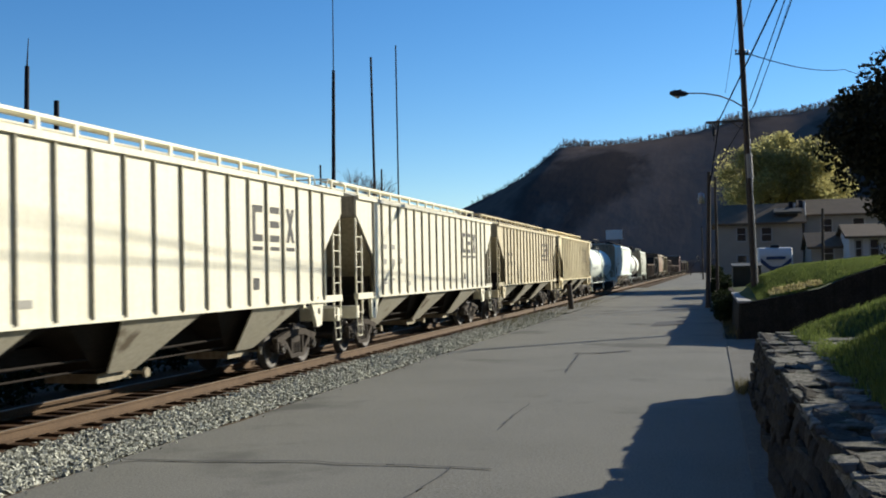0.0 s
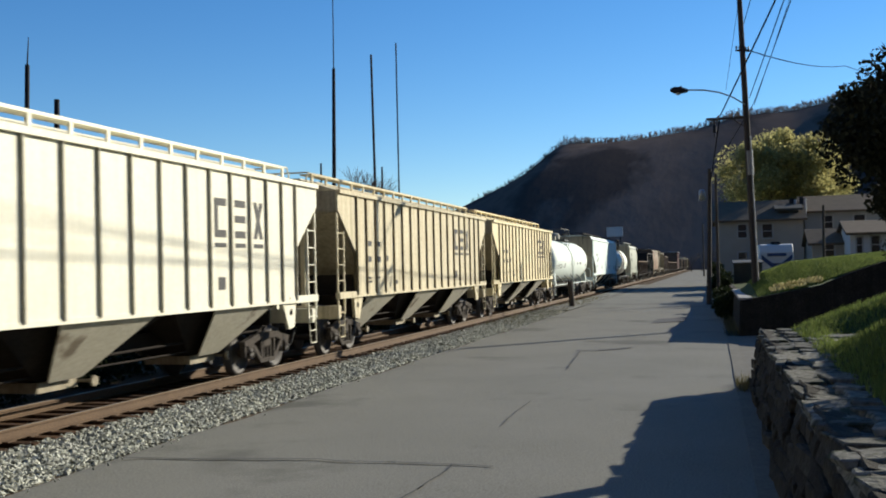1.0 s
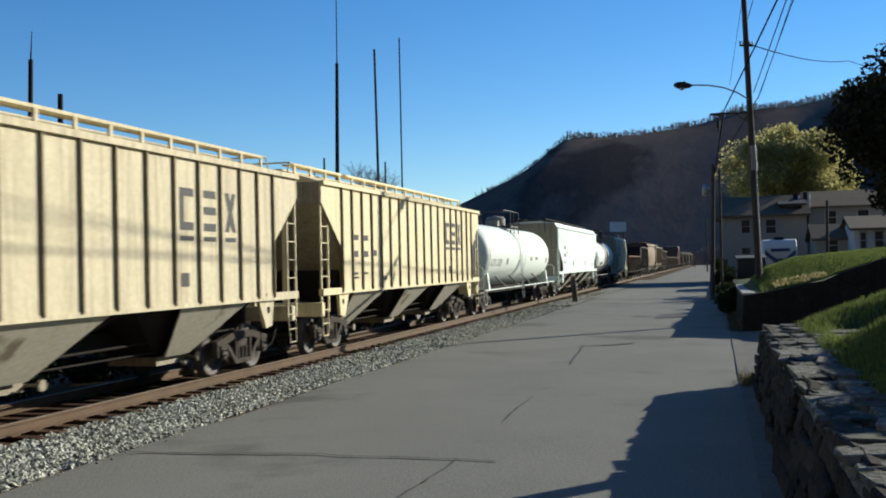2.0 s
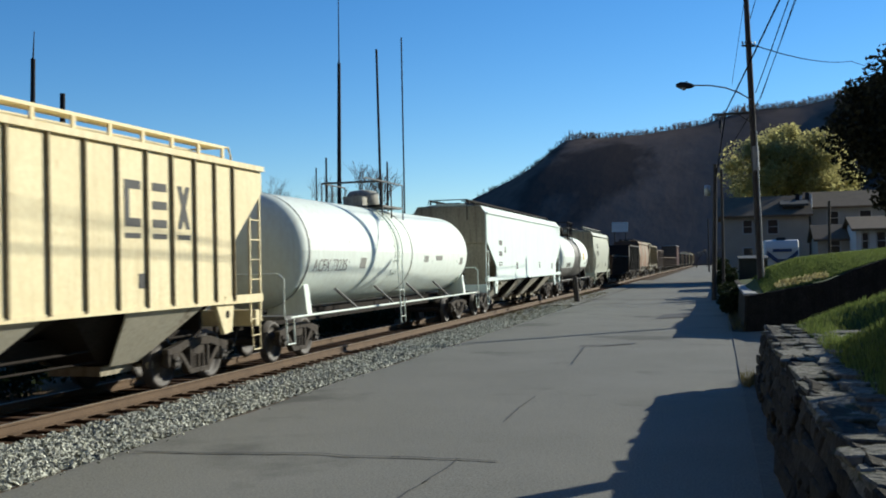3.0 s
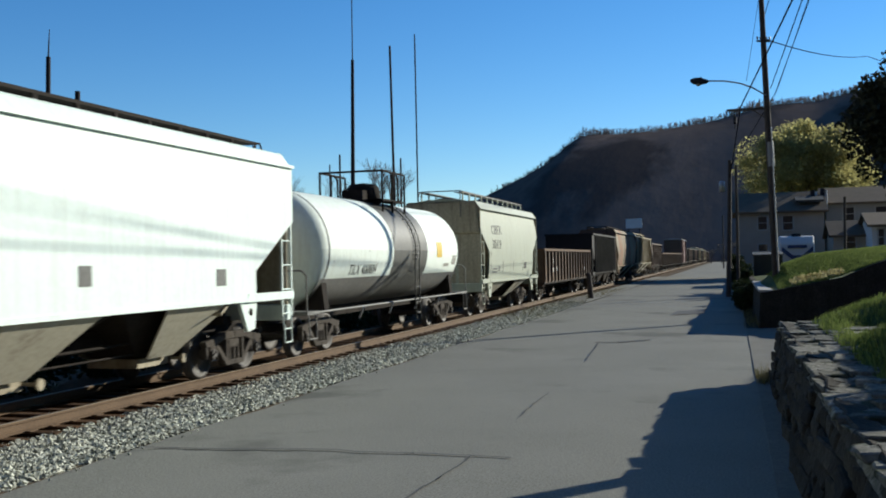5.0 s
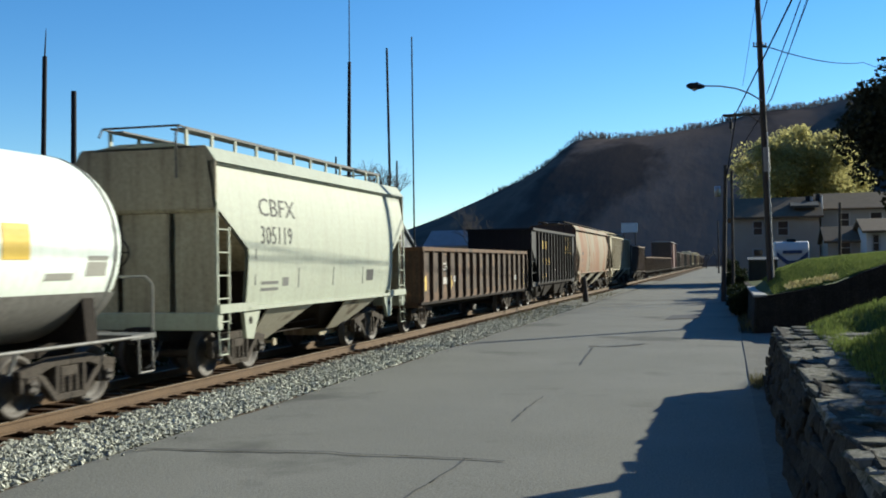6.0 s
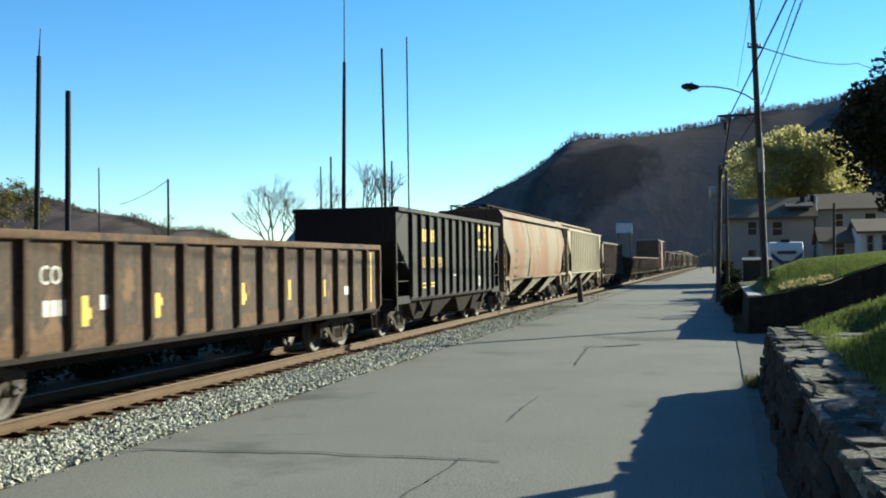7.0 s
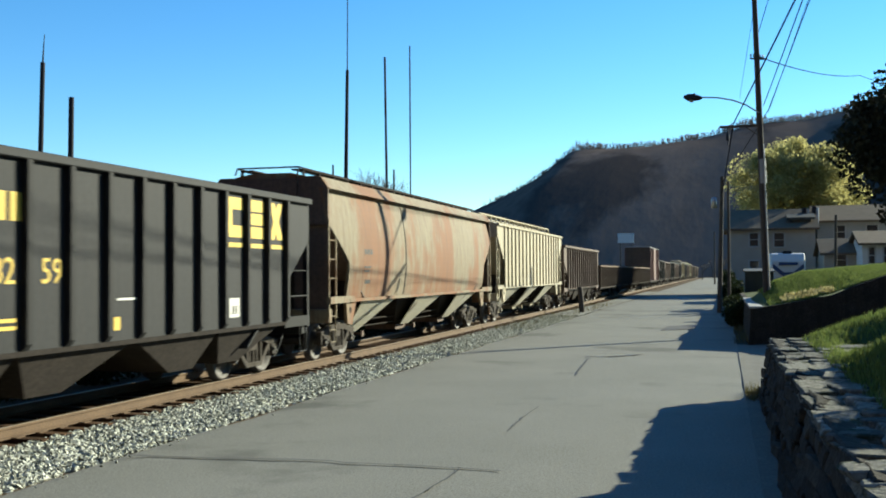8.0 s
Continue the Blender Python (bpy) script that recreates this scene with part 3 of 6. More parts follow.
def blades(count, x0, x1, y0, y1, height, fn, seed, length=0.09):
    r = np.random.default_rng(seed)
    x, y = r.uniform(x0, x1, count), y0 + (y1 - y0) * r.uniform(0, 1, count)
    z = np.array([fn(a, b) for a, b in zip(x, y)])
    a, lean = r.uniform(0, 6.28, count), r.uniform(-0.5, 0.5, (count, 2)) * length
    ln = length * r.uniform(0.5, 1.3, count)
    w = height * r.uniform(0.6, 1.3, count)
    p0 = np.stack([x - np.cos(a) * w, y - np.sin(a) * w, z - 0.01], 1)
    p1 = np.stack([x + np.cos(a) * w, y + np.sin(a) * w, z - 0.01], 1)
    p2 = np.stack([x + lean[:, 0], y + lean[:, 1], z + ln], 1)
    return np.stack([p0, p1, p2], 1).reshape(-1, 3), np.arange(count * 3).reshape(-1, 3)


v, f = blades(60000, 1.32, 6.5, 4.0, 19.4, 0.010, bank_a, 11, 0.10)
tagged(new("grass", fast_mesh("grass", v, f, M_GRASS)), "short green grass on the bank", "grass", kind="stuff")
v, f = blades(84000, 1.34, 10.5, 33.34, 45, 0.014, bank_b, 12, 0.075)
tagged(new("grass", fast_mesh("grass", v, f, M_GRASS)), "mown green lawn grass in the sun", "grass", kind="stuff")
v, f = blades(160, 0.36, 0.6, 18.6, 20.2, 0.008, lambda a, b: 0.02, 13, 0.2)
tagged(new("weeds", fast_mesh("weeds", v, f, M_WEED)), "dry weeds at the foot of the wall", "weeds", kind="stuff")
v, f = blades(260, 1.75, 3.3, 33.4, 34.9, 0.06, lambda a, b: bank_b(a, b) + 0.06, 14, 0.07)
tagged(new("fallen_leaves", fast_mesh("fallen_leaves", v, f, M_FALLEN)), "yellow fallen leaves along the lawn's edge", "leaves", kind="stuff")

v, f = blades(420, 0.30, 0.95, 33, 60, 0.012, lambda a, b: 0.02, 15, 0.3)
tagged(new("weeds", fast_mesh("weeds", v, f, M_WEED)), "dry weeds along the far wall's foot", "weeds", kind="stuff")
v, f = blades(700, -9.4, -7.45, 40, 75, 0.012, lambda a, b: 0.02, 16, 0.16)
tagged(new("weeds", fast_mesh("weeds", v, f, M_WEED)), "dry grass tufts between track and street", "weeds", kind="stuff")
v, f = stones(120, -7.5, -7.1, 8.0, 45.0, 0.005, 0.022, 6)
tagged(new("strewn_gravel", fast_mesh("strewn_gravel", v, f, M_BALLAST)), "loose gravel strewn along the street's edge", "gravel", kind="stuff")
# ---- trees and shrubs ----
def leaf_cloud(centres, radii, count, size, seed, squash=0.8):
    """Leaves strewn over the shells of several clumps: folded quads, one mesh."""
    r = np.random.default_rng(seed)
    pick = r.integers(0, len(centres), count)
    d = r.normal(size=(count, 3))
    d /= np.linalg.norm(d, axis=1)[:, None]
    rad = np.asarray(radii)[pick] * r.uniform(0.15, 1.08, count) ** 0.7
    c = np.asarray(centres)[pick] + d * rad[:, None] * np.array([1, 1, squash])
    u = r.normal(size=(count, 3))
    u /= np.linalg.norm(u, axis=1)[:, None]
    w = np.cross(u, r.normal(size=(count, 3)))
    w /= np.linalg.norm(w, axis=1)[:, None]
    s = size * r.uniform(0.6, 1.4, (count, 1))
    p = np.stack([c - u * s, c + w * s * 0.55, c + u * s, c - w * s * 0.55], 1)
    return p.reshape(-1, 3), np.arange(count * 4).reshape(-1, 4)


def limbs(geo, start, direction, length, radius, depth, r, tips, spread=0.55, n=6, forks=(2, 3, 3)):
    """Tapered limbs that fork; gathers the tips."""
    end = start + direction * length
    mid = start.lerp(end, 0.5) + Vector((r.uniform(-1, 1), r.uniform(-1, 1), r.uniform(-0.4, 0.4))) * length * 0.06
    geo.cyl(start, mid, radius, radius * 0.82, n, False)
    geo.cyl(mid, end, radius * 0.82, radius * 0.62, n, False)
    if depth == 0:
        tips.append(end)
        return
    for _ in range(r.choice(forks)):
        d = (direction + Vector((r.uniform(-1, 1), r.uniform(-1, 1), r.uniform(-0.25, 0.7))) * spread).normalized()
        limbs(geo, end, d, length * r.uniform(0.58, 0.82), radius * 0.56, depth - 1, r, tips, spread, max(3, n - 1), forks)


def leafy_tree(name, label, at, height, crown, leaf_mat, count, leaf, seed, clump=1.0, trunk=0.2, clumps=46):
    r = random.Random(seed)
    tree = thing(name, label, "tree", at=pose(*at))
    geo, tips = Geo(), []
    limbs(geo, Vector((0, 0, -0.3)), Vector((0.03, 0.02, 1)).normalized(), height * 0.32, trunk, 3, r, tips, 0.7, 8)
    part("trunk", geo, M_BARK, tree)
    cx, cy, cz, rx, ry, rz = crown
    cs, rs = [], []
    while len(cs) < clumps:
        p = Vector((r.uniform(-1, 1), r.uniform(-1, 1), r.uniform(-1, 1)))
        if 0.35 < p.length < 1.0:
            cs.append((cx + p.x * rx, cy + p.y * ry, cz + p.z * rz))
            rs.append(clump * r.uniform(0.55, 1.2))
    v, f = leaf_cloud(cs, rs, count, leaf, seed)
    part("crown", fast_mesh("crown", v, f, leaf_mat), leaf_mat, tree, "")
    return tree


def bare_tree(label, at, height, seed, trunk=0.16, depth=6, lean=(0.05, 0.0)):
    r = random.Random(seed)
    tree = thing("bare_tree", label, "tree", "bare trees beyond the track", at=pose(*at))
    geo, tips = Geo(), []
    limbs(geo, Vector((0, 0, -0.3)), Vector((lean[0], lean[1], 1)).normalized(), height * 0.24, trunk, depth - 1, r, tips, 0.62, 6, (3, 3, 4))
    part("trunk", geo, M_TWIG, tree)


leafy_tree("shade_tree", "dark-leaved small tree standing on the grassy bank", (2.84, 11.6, 1.5), 3.0, (-0.05, 0.0, 1.95, 1.45, 1.3, 1.4), M_LEAF_DARK, 80000, 0.032, 21, 0.42, 0.09, 60)
leafy_tree("autumn_tree", "broad tree in yellow-green autumn leaf behind the houses", (7.6, 116, 0.9), 13, (0.3, 0, 10.8, 6.6, 4.6, 5.2), M_LEAF_YELLOW, 60000, 0.14, 22, 1.9, 0.35, 110)
leafy_tree("thin_tree", "half-bare tree with olive leaves beyond the track", (-72, 92, -0.1), 11, (0, 0, 7.6, 3.2, 3.2, 4.6), M_LEAF_OLIVE, 6500, 0.13, 23, 1.0, 0.22)
bare_tree("leafless grey tree with forked limbs behind the track", (-42.6, 92, -0.1), 15.5, 31, 0.2)
bare_tree("leafless grey tree with spreading limbs beside the masts", (-25.6, 71, -0.1), 14.2, 32, 0.2, 6, (0.12, 0))
bare_tree("leafless thin tree leaning over the yard", (-29.5, 73, -0.1), 12.4, 33, 0.14, 6, (-0.25, 0))
bare_tree("leafless round tree far behind the poles", (-90, 150, -0.1), 15, 34, 0.22)
bare_tree("leafless round tree far behind the poles", (-80, 150, -0.1), 13, 35, 0.2)
bare_tree("leafless tree near the foot of the hill", (-31, 125, -0.1), 13, 36, 0.2)
for k in range(7):
    bare_tree("leafless brown tree at the far end of the street", (-6 + 2.6 * k, 300 + 23 * (k % 3), -0.1), 7.5 + 1.5 * (k % 4), 37 + k, 0.14, 5)


def hedge(label, at, size, count, seed):
    r = random.Random(seed)
    bush = thing("bush", label, "bush", at=pose(*at))
    cs = [(r.uniform(-size[0], size[0]), r.uniform(-size[1], size[1]), r.uniform(0.15, 1.0) * size[2]) for _ in range(40)]
    v, f = leaf_cloud(cs, [0.34] * 40, count, 0.07, seed)
    part("foliage", fast_mesh("foliage", v, f, M_HEDGE), M_HEDGE, bush)
    g2, tips = Geo(), []
    for _ in range(1):
        limbs(g2, Vector((r.uniform(-0.2, 0.2), r.uniform(-0.5, 0.5), 0)), Vector((r.uniform(-0.4, 0.4), 0, 1)).normalized(), size[2] * 0.4, 0.03, 2, r, tips)
    part("stems", g2, M_BARK, bush)


hedge("dark untrimmed shrub at the street's edge", (0.5, 47, 0), (0.3, 3.5, 1.0), 7000, 41)
hedge("dark untrimmed shrub at the street's edge", (0.45, 62, 0), (0.35, 5.0, 1.6), 8000, 42)
hedge("tall dark shrub beside the far pole", (0.3, 92, 0), (0.5, 2.5, 2.2), 5000, 43)

# scrub added behind the track as a dark stand-in for shade under the cars
rb = np.random.default_rng(51)
brush = [(-13.15 + rb.uniform(-0.25, 0.2), 5 + 0.42 * k + rb.uniform(-0.3, 0.3), rb.uniform(0.1, 0.62)) for k in range(220)]
v, f = leaf_cloud(brush, [0.5] * 220, 40000, 0.07, 52)
tagged(new("brush", fast_mesh("brush", v, f, M_HEDGE)), "low dark scrub added to stand for the shade under the cars", "brush", kind="stuff")

# ---- hills ----
def hill(name, label, ridge, depth, y0, seed, front):
    """A wooded ridge: (x, height) along its crest at y0, falling away by front towards the valley and by depth behind."""
    def back(t):
        return y0 + t * np.where(np.asarray(t) < 0, front, depth)

    hx = [p[0] for p in ridge]
    hz = [p[1] for p in ridge]
    cols = np.arange(hx[0], hx[-1] + 1, (hx[-1] - hx[0]) / 110)
    rows = np.linspace(-1.0, 1.0, 34)

    def height(x, t):
        top = float(np.interp(x, hx, hz))
        z = top * (1 - abs(t) ** 1.4)
        return z + (1 - abs(t)) * 5 * noise.noise((x * 0.02, t * 2.0, seed)) + abs(t) * (1 - abs(t)) * top * 0.55 * noise.noise((x * 0.011, t * 1.2, seed + 5))
    geo = Geo()
    geo.grid([[(x, float(back(t)), max(-0.5, height(x, t))) for x in cols] for t in rows])
    setting(name, geo, M_HILL, label)
    r = np.random.default_rng(seed)
    count = 9000
    x, t = r.uniform(hx[0], hx[-1], count), r.uniform(-0.1, 0.03, count)
    stand = np.array([noise.noise((a * 0.035, b * 6.0, seed)) for a, b in zip(x, t)])
    z = np.array([height(a, b) for a, b in zip(x, t)])
    keep = (z > 1) & (stand > -0.35)
    x, t, z, stand = x[keep], t[keep], z[keep], stand[keep]
    m = len(x)
    yy = back(t)
    # each far tree: a ragged upright tuft of thin crossed blades, taller where the stand is thick
    verts = []
    hgt, wid = r.uniform(0.5, 2.2, m) ** 2 * (1.0 + 1.3 * np.clip(stand, 0, 1)), r.uniform(0.06, 0.26, m)
    for k in range(4):
        a = r.uniform(0, 3.14, m)
        lean = r.uniform(-1.5, 1.5, (m, 2))
        p = np.stack([np.stack([x - np.cos(a) * 0.25, yy - np.sin(a) * 0.25, z - 1], 1),
                      np.stack([x + np.cos(a) * wid, yy + np.sin(a) * wid, z + hgt * r.uniform(0.4, 0.7, m)], 1),
                      np.stack([x + lean[:, 0], yy + lean[:, 1], z + hgt], 1),
                      np.stack([x - np.cos(a) * wid * 0.8, yy - np.sin(a) * wid * 0.8, z + hgt * r.uniform(0.35, 0.6, m)], 1)], 1)
        verts.append(p.reshape(-1, 3))
    v = np.concatenate(verts)
    tagged(new("far_woods", fast_mesh("far_woods", v, np.arange(len(v)).reshape(-1, 4), M_FARTREE)), "leafless brown woods on the distant ridge", "woods", kind="stuff")


hill("hill_ahead", "steep wooded mountain ridge in late autumn",
     [(-260, 2), (-226, 9), (-190, 28), (-164, 42), (-135, 60), (-111, 74), (-94, 87), (-72, 86), (-42, 85), (-20, 90), (-1, 94), (28, 98), (52, 100), (77, 106), (110, 111), (170, 116), (260, 120), (420, 90), (560, 20)],
     330, 700, 3, 300)
hill("hill_beyond_river", "low wooded hill across the valley",
     [(-1500, 60), (-1000, 84), (-820, 86), (-722, 80), (-655, 73), (-590, 56), (-526, 43), (-489, 40), (-452, 27), (-422, 22), (-380, 12), (-330, 3)], 200, 900, 8, 200)
# an unseen hillside beside and behind the viewer, added to cut the skylight
g = Geo()
arc = [math.radians(a) for a in range(78, 286, 8)]
g.grid([[(rr * math.sin(a), rr * math.cos(a), zz * (0.85 + 0.25 * noise.noise((a * 2.0, zz * 0.02, 3)))) for a in arc] for rr, zz in ((95, -0.5), (130, 42), (175, 100), (240, 160), (330, 195), (420, 170))])
setting("hill_behind", g, M_HILL, "unseen wooded hillside added to cut the skylight")
g = Geo()
g.grid([[(-2600, 3300, -1), (-1500, 3900, -1), (0, 4300, -1), (1500, 3900, -1), (2600, 3300, -1)], [(-2600, 3320, 70), (-1500, 3920, 40), (0, 4320, 60), (1500, 3920, 150), (2600, 3320, 200)]])
setting("backdrop", g, M_HILL, "hazy far mountains that close the valley")


# ---- poles, lamp and wires ----
def wire(points, r, sag, label):
    """A hanging cable through its supports."""
    ob = thing("overhead_wire", label, "wire", "wires along the street")
    for a, b in zip(points, points[1:]):
        a, b = Vector(a), Vector(b)
        pts = [a.lerp(b, k / 14) - Vector((0, 0, 4 * sag * (k / 14) * (1 - k / 14))) for k in range(15)]
        part("span", Geo().tube(pts, r, 5), M_WIRE, ob)


def utility_pole(label, base, top, r0, r1, arms=(), cans=()):
    pole = thing("utility_pole", label, "pole", at=pose(*base))
    t = Vector(top) - Vector(base)
    part("shaft", Geo().cyl((0, 0, -0.3), t, r0, r1, 12), M_POLE, pole)
    for z, half, ang in arms:
        p = t * (z / t.z)
        c, s = math.cos(ang), math.sin(ang)
        g2 = Geo()
        g2.tube([(p.x - half * c, p.y - half * s, z), (p.x + half * c, p.y + half * s, z)], 0.04, 4)
        arm = part("crossarm", g2, M_POLE, pole)
        for k in (-0.9, -0.45, 0.45, 0.9):
            q = (p.x + half * c * k, p.y + half * s * k, z + 0.05)
            part("insulator", Geo().lathe([(0, 0.018), (0.025, 0.036), (0.055, 0.03), (0.085, 0.036), (0.12, 0.012)], q, "z", 8), M_GALV, arm)
    for x, y, z, r, hh in cans:
        part("transformer", Geo().lathe([(0, 0.0), (0, r), (hh, r), (hh + 0.06, r * 0.5), (hh + 0.06, 0)], (x, y, z), "z", 14), M_GALV, pole)
    return pole


pole = utility_pole("weathered wooden utility pole carrying a street lamp", (1.494, 38.4, 1.28), (1.127, 38.4, 14.21), 0.138, 0.085, [(8.68, 0.27, 0.5)])
part("metal_wrap", Geo().cyl((-0.095, 0, 4.16), (-0.121, 0, 5.04), 0.136, 0.132, 12), M_SIDING2, pole, "dull grey metal sheath")
part("riser_pipe", Geo().cyl((0.065, -0.145, 0), (-0.065, -0.13, 5.57), 0.026, 0.026, 8), M_GALV, pole)
part("side_arm", Geo().box((-1.585, -0.05, 6.22), (-0.08, 0.05, 6.3)), M_POLE, pole, "weathered timber side arm")
part("arm_brace", Geo().tube([(-0.13, 0, 5.83), (-0.655, 0, 6.22)], 0.02, 6), M_POLE, pole)
part("cable_hanger", Geo().cyl((-1.3, 0, 6.22), (-1.3, -0.2, 5.57), 0.02, n=6).cyl((-1.3, -0.065, 6.0), (-1.3, -0.13, 5.76), 0.06, n=8), M_DARKPOLE, pole)
lamp = thing("street_lamp", "cobra-head street lamp on a curved arm fixed to the pole", "street lamp", at=pose(-0.688, 37.826, 8.542))
part("arm", Geo().tube([(1.965, 0.458, -0.550), (1.539, 0.098, -0.321), (1.081, 0.066, -0.124), (0.557, 0.033, -0.013), (-0.033, 0.000, 0.026)], 0.027, 8), M_GALV, lamp)
part("head", Geo().lathe([(-0.013, 0.02), (0.066, 0.079), (0.295, 0.131), (0.49, 0.124), (0.622, 0.066), (0.655, 0.0)], (0, 0, 0), "x", 12), M_DARKPOLE, lamp, at=pose(0, 0, 0, 0, 186, 0))
part("lens", Geo().lathe([(0, 0.1), (-0.052, 0.085), (-0.085, 0.0)], (-0.36, 0, -0.06), "z", 12), M_GALV, lamp, "pale glass lens")
part("photocell", Geo().cyl((-0.262, 0, 0.072), (-0.262, 0, 0.183), 0.033), M_DARKPOLE, lamp)

utility_pole("wooden utility pole with a transformer by the street", (-0.28, 58.6, 0), (-0.03, 58.6, 7.55), 0.15, 0.1, [], [(-0.2, -0.21, 5.8, 0.17, 0.54)])
utility_pole("wooden utility pole on the bank by the wall", (3.0, 15.3, 1.4), (2.95, 15.3, 14.5), 0.17, 0.13)
utility_pole("dark wooden service pole beside the houses", (7.5, 76, 0.8), (7.6, 76, 6.2), 0.11, 0.09)
utility_pole("pale weathered pole beside the transformer pole", (0.25, 56.2, 0), (0.27, 56.2, 7.05), 0.09, 0.07)
utility_pole("thin utility pole far down the street", (-1.6, 190, 0), (-1.6, 190, 9.5), 0.15, 0.11)
wire([(2.7, 14.6, 9.5), (0.393, 38.121, 7.599), (-0.05, 58.6, 6.6)], 0.024, 0.05, "thick black cable along the street")
wire([(2.62, 14.6, 10.25), (1.441, 38.121, 8.214)], 0.016, 0.06, "black wire between the poles")
wire([(3.02, 14.6, 11.0), (1.605, 38.121, 8.057), (-0.05, 58.6, 7.2)], 0.014, 0.06, "black wire between the poles")
wire([(2.6, 14.6, 10.2), (1.585, 38.121, 7.926)], 0.008, 0.08, "thin black wire between the poles")
wire([(2.71, 14.6, 13.0), (1.310, 38.121, 10.874)], 0.014, 0.04, "black wire between the poles")
wire([(1.277, 38.318, 10.022), (9.17, 75, 15.72), (16, 92, 17.6)], 0.022, 0.3, "black wire that crosses to the hillside")
wire([(1.146, 38.252, 11.660), (0.622, 37.990, 8.516)], 0.008, 0.0, "slack drop wire beside the pole")


def mast(label, x, y, top, r0, r1, spike=0.0, lean=0.0):
    ob = thing("mast", label, "mast", "masts beyond the track", at=pose(x, y, -0.1))
    part("shaft", Geo().cyl((0, 0, 0), (lean, 0, top), r0, r1, 10), M_DARKPOLE, ob)
    part("foot_plate", Geo().box((-0.35, -0.35, 0), (0.35, 0.35, 0.08)), M_GALV, ob)
    if spike:
        part("whip_aerial", Geo().cyl((lean, 0, top), (lean * 1.3, 0, top + spike), 0.05, 0.02, 6), M_DARKPOLE, ob)


mast("tall dark mast with a thin aerial behind the track", -26.75, 70, 17.3, 0.19, 0.12, 10.5, 0.3)
mast("tall thin dark mast behind the track", -23.35, 70, 18.1, 0.11, 0.08, 0, -0.2)
mast("slender grey mast behind the track", -21.65, 70, 18.8, 0.06, 0.05)
mast("stout dark pole with a thin top behind the track", -37.8, 50, 14.6, 0.17, 0.13, 1.6, 0.35)
mast("short stout dark pole behind the track", -35.7, 50, 12.5, 0.17, 0.15, 0, 0.15)
mast("thin pole with a white lower half beyond the yard", -60.5, 90, 12.6, 0.10, 0.06)
mast("plain wooden pole beyond the yard", -52.7, 90, 11.2, 0.13, 0.11)
mast("short pole beside the masts", -27.6, 70, 10.4, 0.08, 0.07)
mast("short pole beside the masts", -28.4, 70, 9.7, 0.06, 0.05)
mast("short pole beside the thin mast", -22.9, 70, 9.9, 0.07, 0.06)
wire([(-52.7, 90, 11.0), (-62, 96, 9.2)], 0.03, 0.3, "wire between poles beyond the yard")

# ---- houses, trailer, small street things ----
def gable_house(name, label, x0, x1, y0, y1, z0, eave, ridge, wall_m, roof_m, windows, chimneys=()):
    house = thing(name, label, "house")
    g2 = Geo()
    g2.box((x0, y0, z0 - 3), (x1, y1, eave))
    part("wall", g2, wall_m, house)
    ym = (y0 + y1) / 2
    g2 = Geo()
    g2.prism([(y0 - 0.4, eave - 0.1), (ym, ridge), (y1 + 0.4, eave - 0.1), (y1 + 0.4, eave + 0.1), (ym, ridge + 0.22), (y0 - 0.4, eave + 0.1)], "x", x0 - 0.35, x1 + 0.35)
    part("roof", g2, roof_m, house)
    g2 = Geo()
    g2.prism([(y0, eave), (y1, eave), (ym, ridge)], "x", x0 + 0.01, x1 - 0.01)
    part("gable", g2, wall_m, house)
    for wx, wz, ww, wh in windows:
        win = part("window", Geo().box((wx - ww / 2, y0 - 0.03, wz - wh / 2), (wx + ww / 2, y0 + 0.02, wz + wh / 2)), M_PANE, house)
        fr = Geo()
        for a, b in (((-ww / 2 - 0.12, -wh / 2 - 0.12), (ww / 2 + 0.12, -wh / 2)), ((-ww / 2 - 0.12, wh / 2), (ww / 2 + 0.12, wh / 2 + 0.12)),
                     ((-ww / 2 - 0.12, -wh / 2), (-ww / 2, wh / 2)), ((ww / 2, -wh / 2), (ww / 2 + 0.12, wh / 2)), ((-ww / 2, -0.03), (ww / 2, 0.03))):
            fr.box((wx + a[0], y0 - 0.08, wz + a[1]), (wx + b[0], y0 - 0.031, wz + b[1]))
        part("window_frame", fr, M_TRIM, win)
    for cx, cy, top in chimneys:
        part("chimney", Geo().box((cx - 0.28, cy - 0.28, ridge - 1.2), (cx + 0.28, cy + 0.28, top)), M_CHIMNEY, house)
    return house


gable_house("house", "two-storey beige house with a brown shingle roof", 0.4, 8.2, 100, 109, 1.5, 6.2, 8.1, M_SIDING, M_ROOF, [(2.75, 5.25, 0.75, 1.2), (5.0, 5.2, 0.85, 1.25), (2.75, 2.6, 0.8, 1.3)], [])
flue_spots = [(7.55, 103.5, 8.35), (8.45, 103.5, 8.45)]
for fx, fy, ft in flue_spots:
    flue = thing("roof_flue", "roof flue on the house, its sunlit side put in as white", "flue", "flues on the roof")
    # dark stack and white pipe: the flue's dark and sunlit sides as separate colours
    part("stack", Geo().box((fx - 0.26, fy - 0.26, 6.6), (fx + 0.1, fy + 0.26, ft)), M_DARKPOLE, flue, bevel=0.02)
    part("liner", Geo().cyl((fx + 0.24, fy - 0.1, 6.6), (fx + 0.24, fy - 0.1, ft - 0.1), 0.13, n=10), M_WHITE, flue, "white pipe painted as the flue's sunlit side")
gable_house("house", "grey two-storey house behind the lawn", 8.7, 17.0, 104, 113, 1.5, 7.0, 8.6, M_SIDING2, M_ROOF, [(10.7, 6.0, 0.95, 1.2), (13.6, 6.0, 0.95, 1.2)])
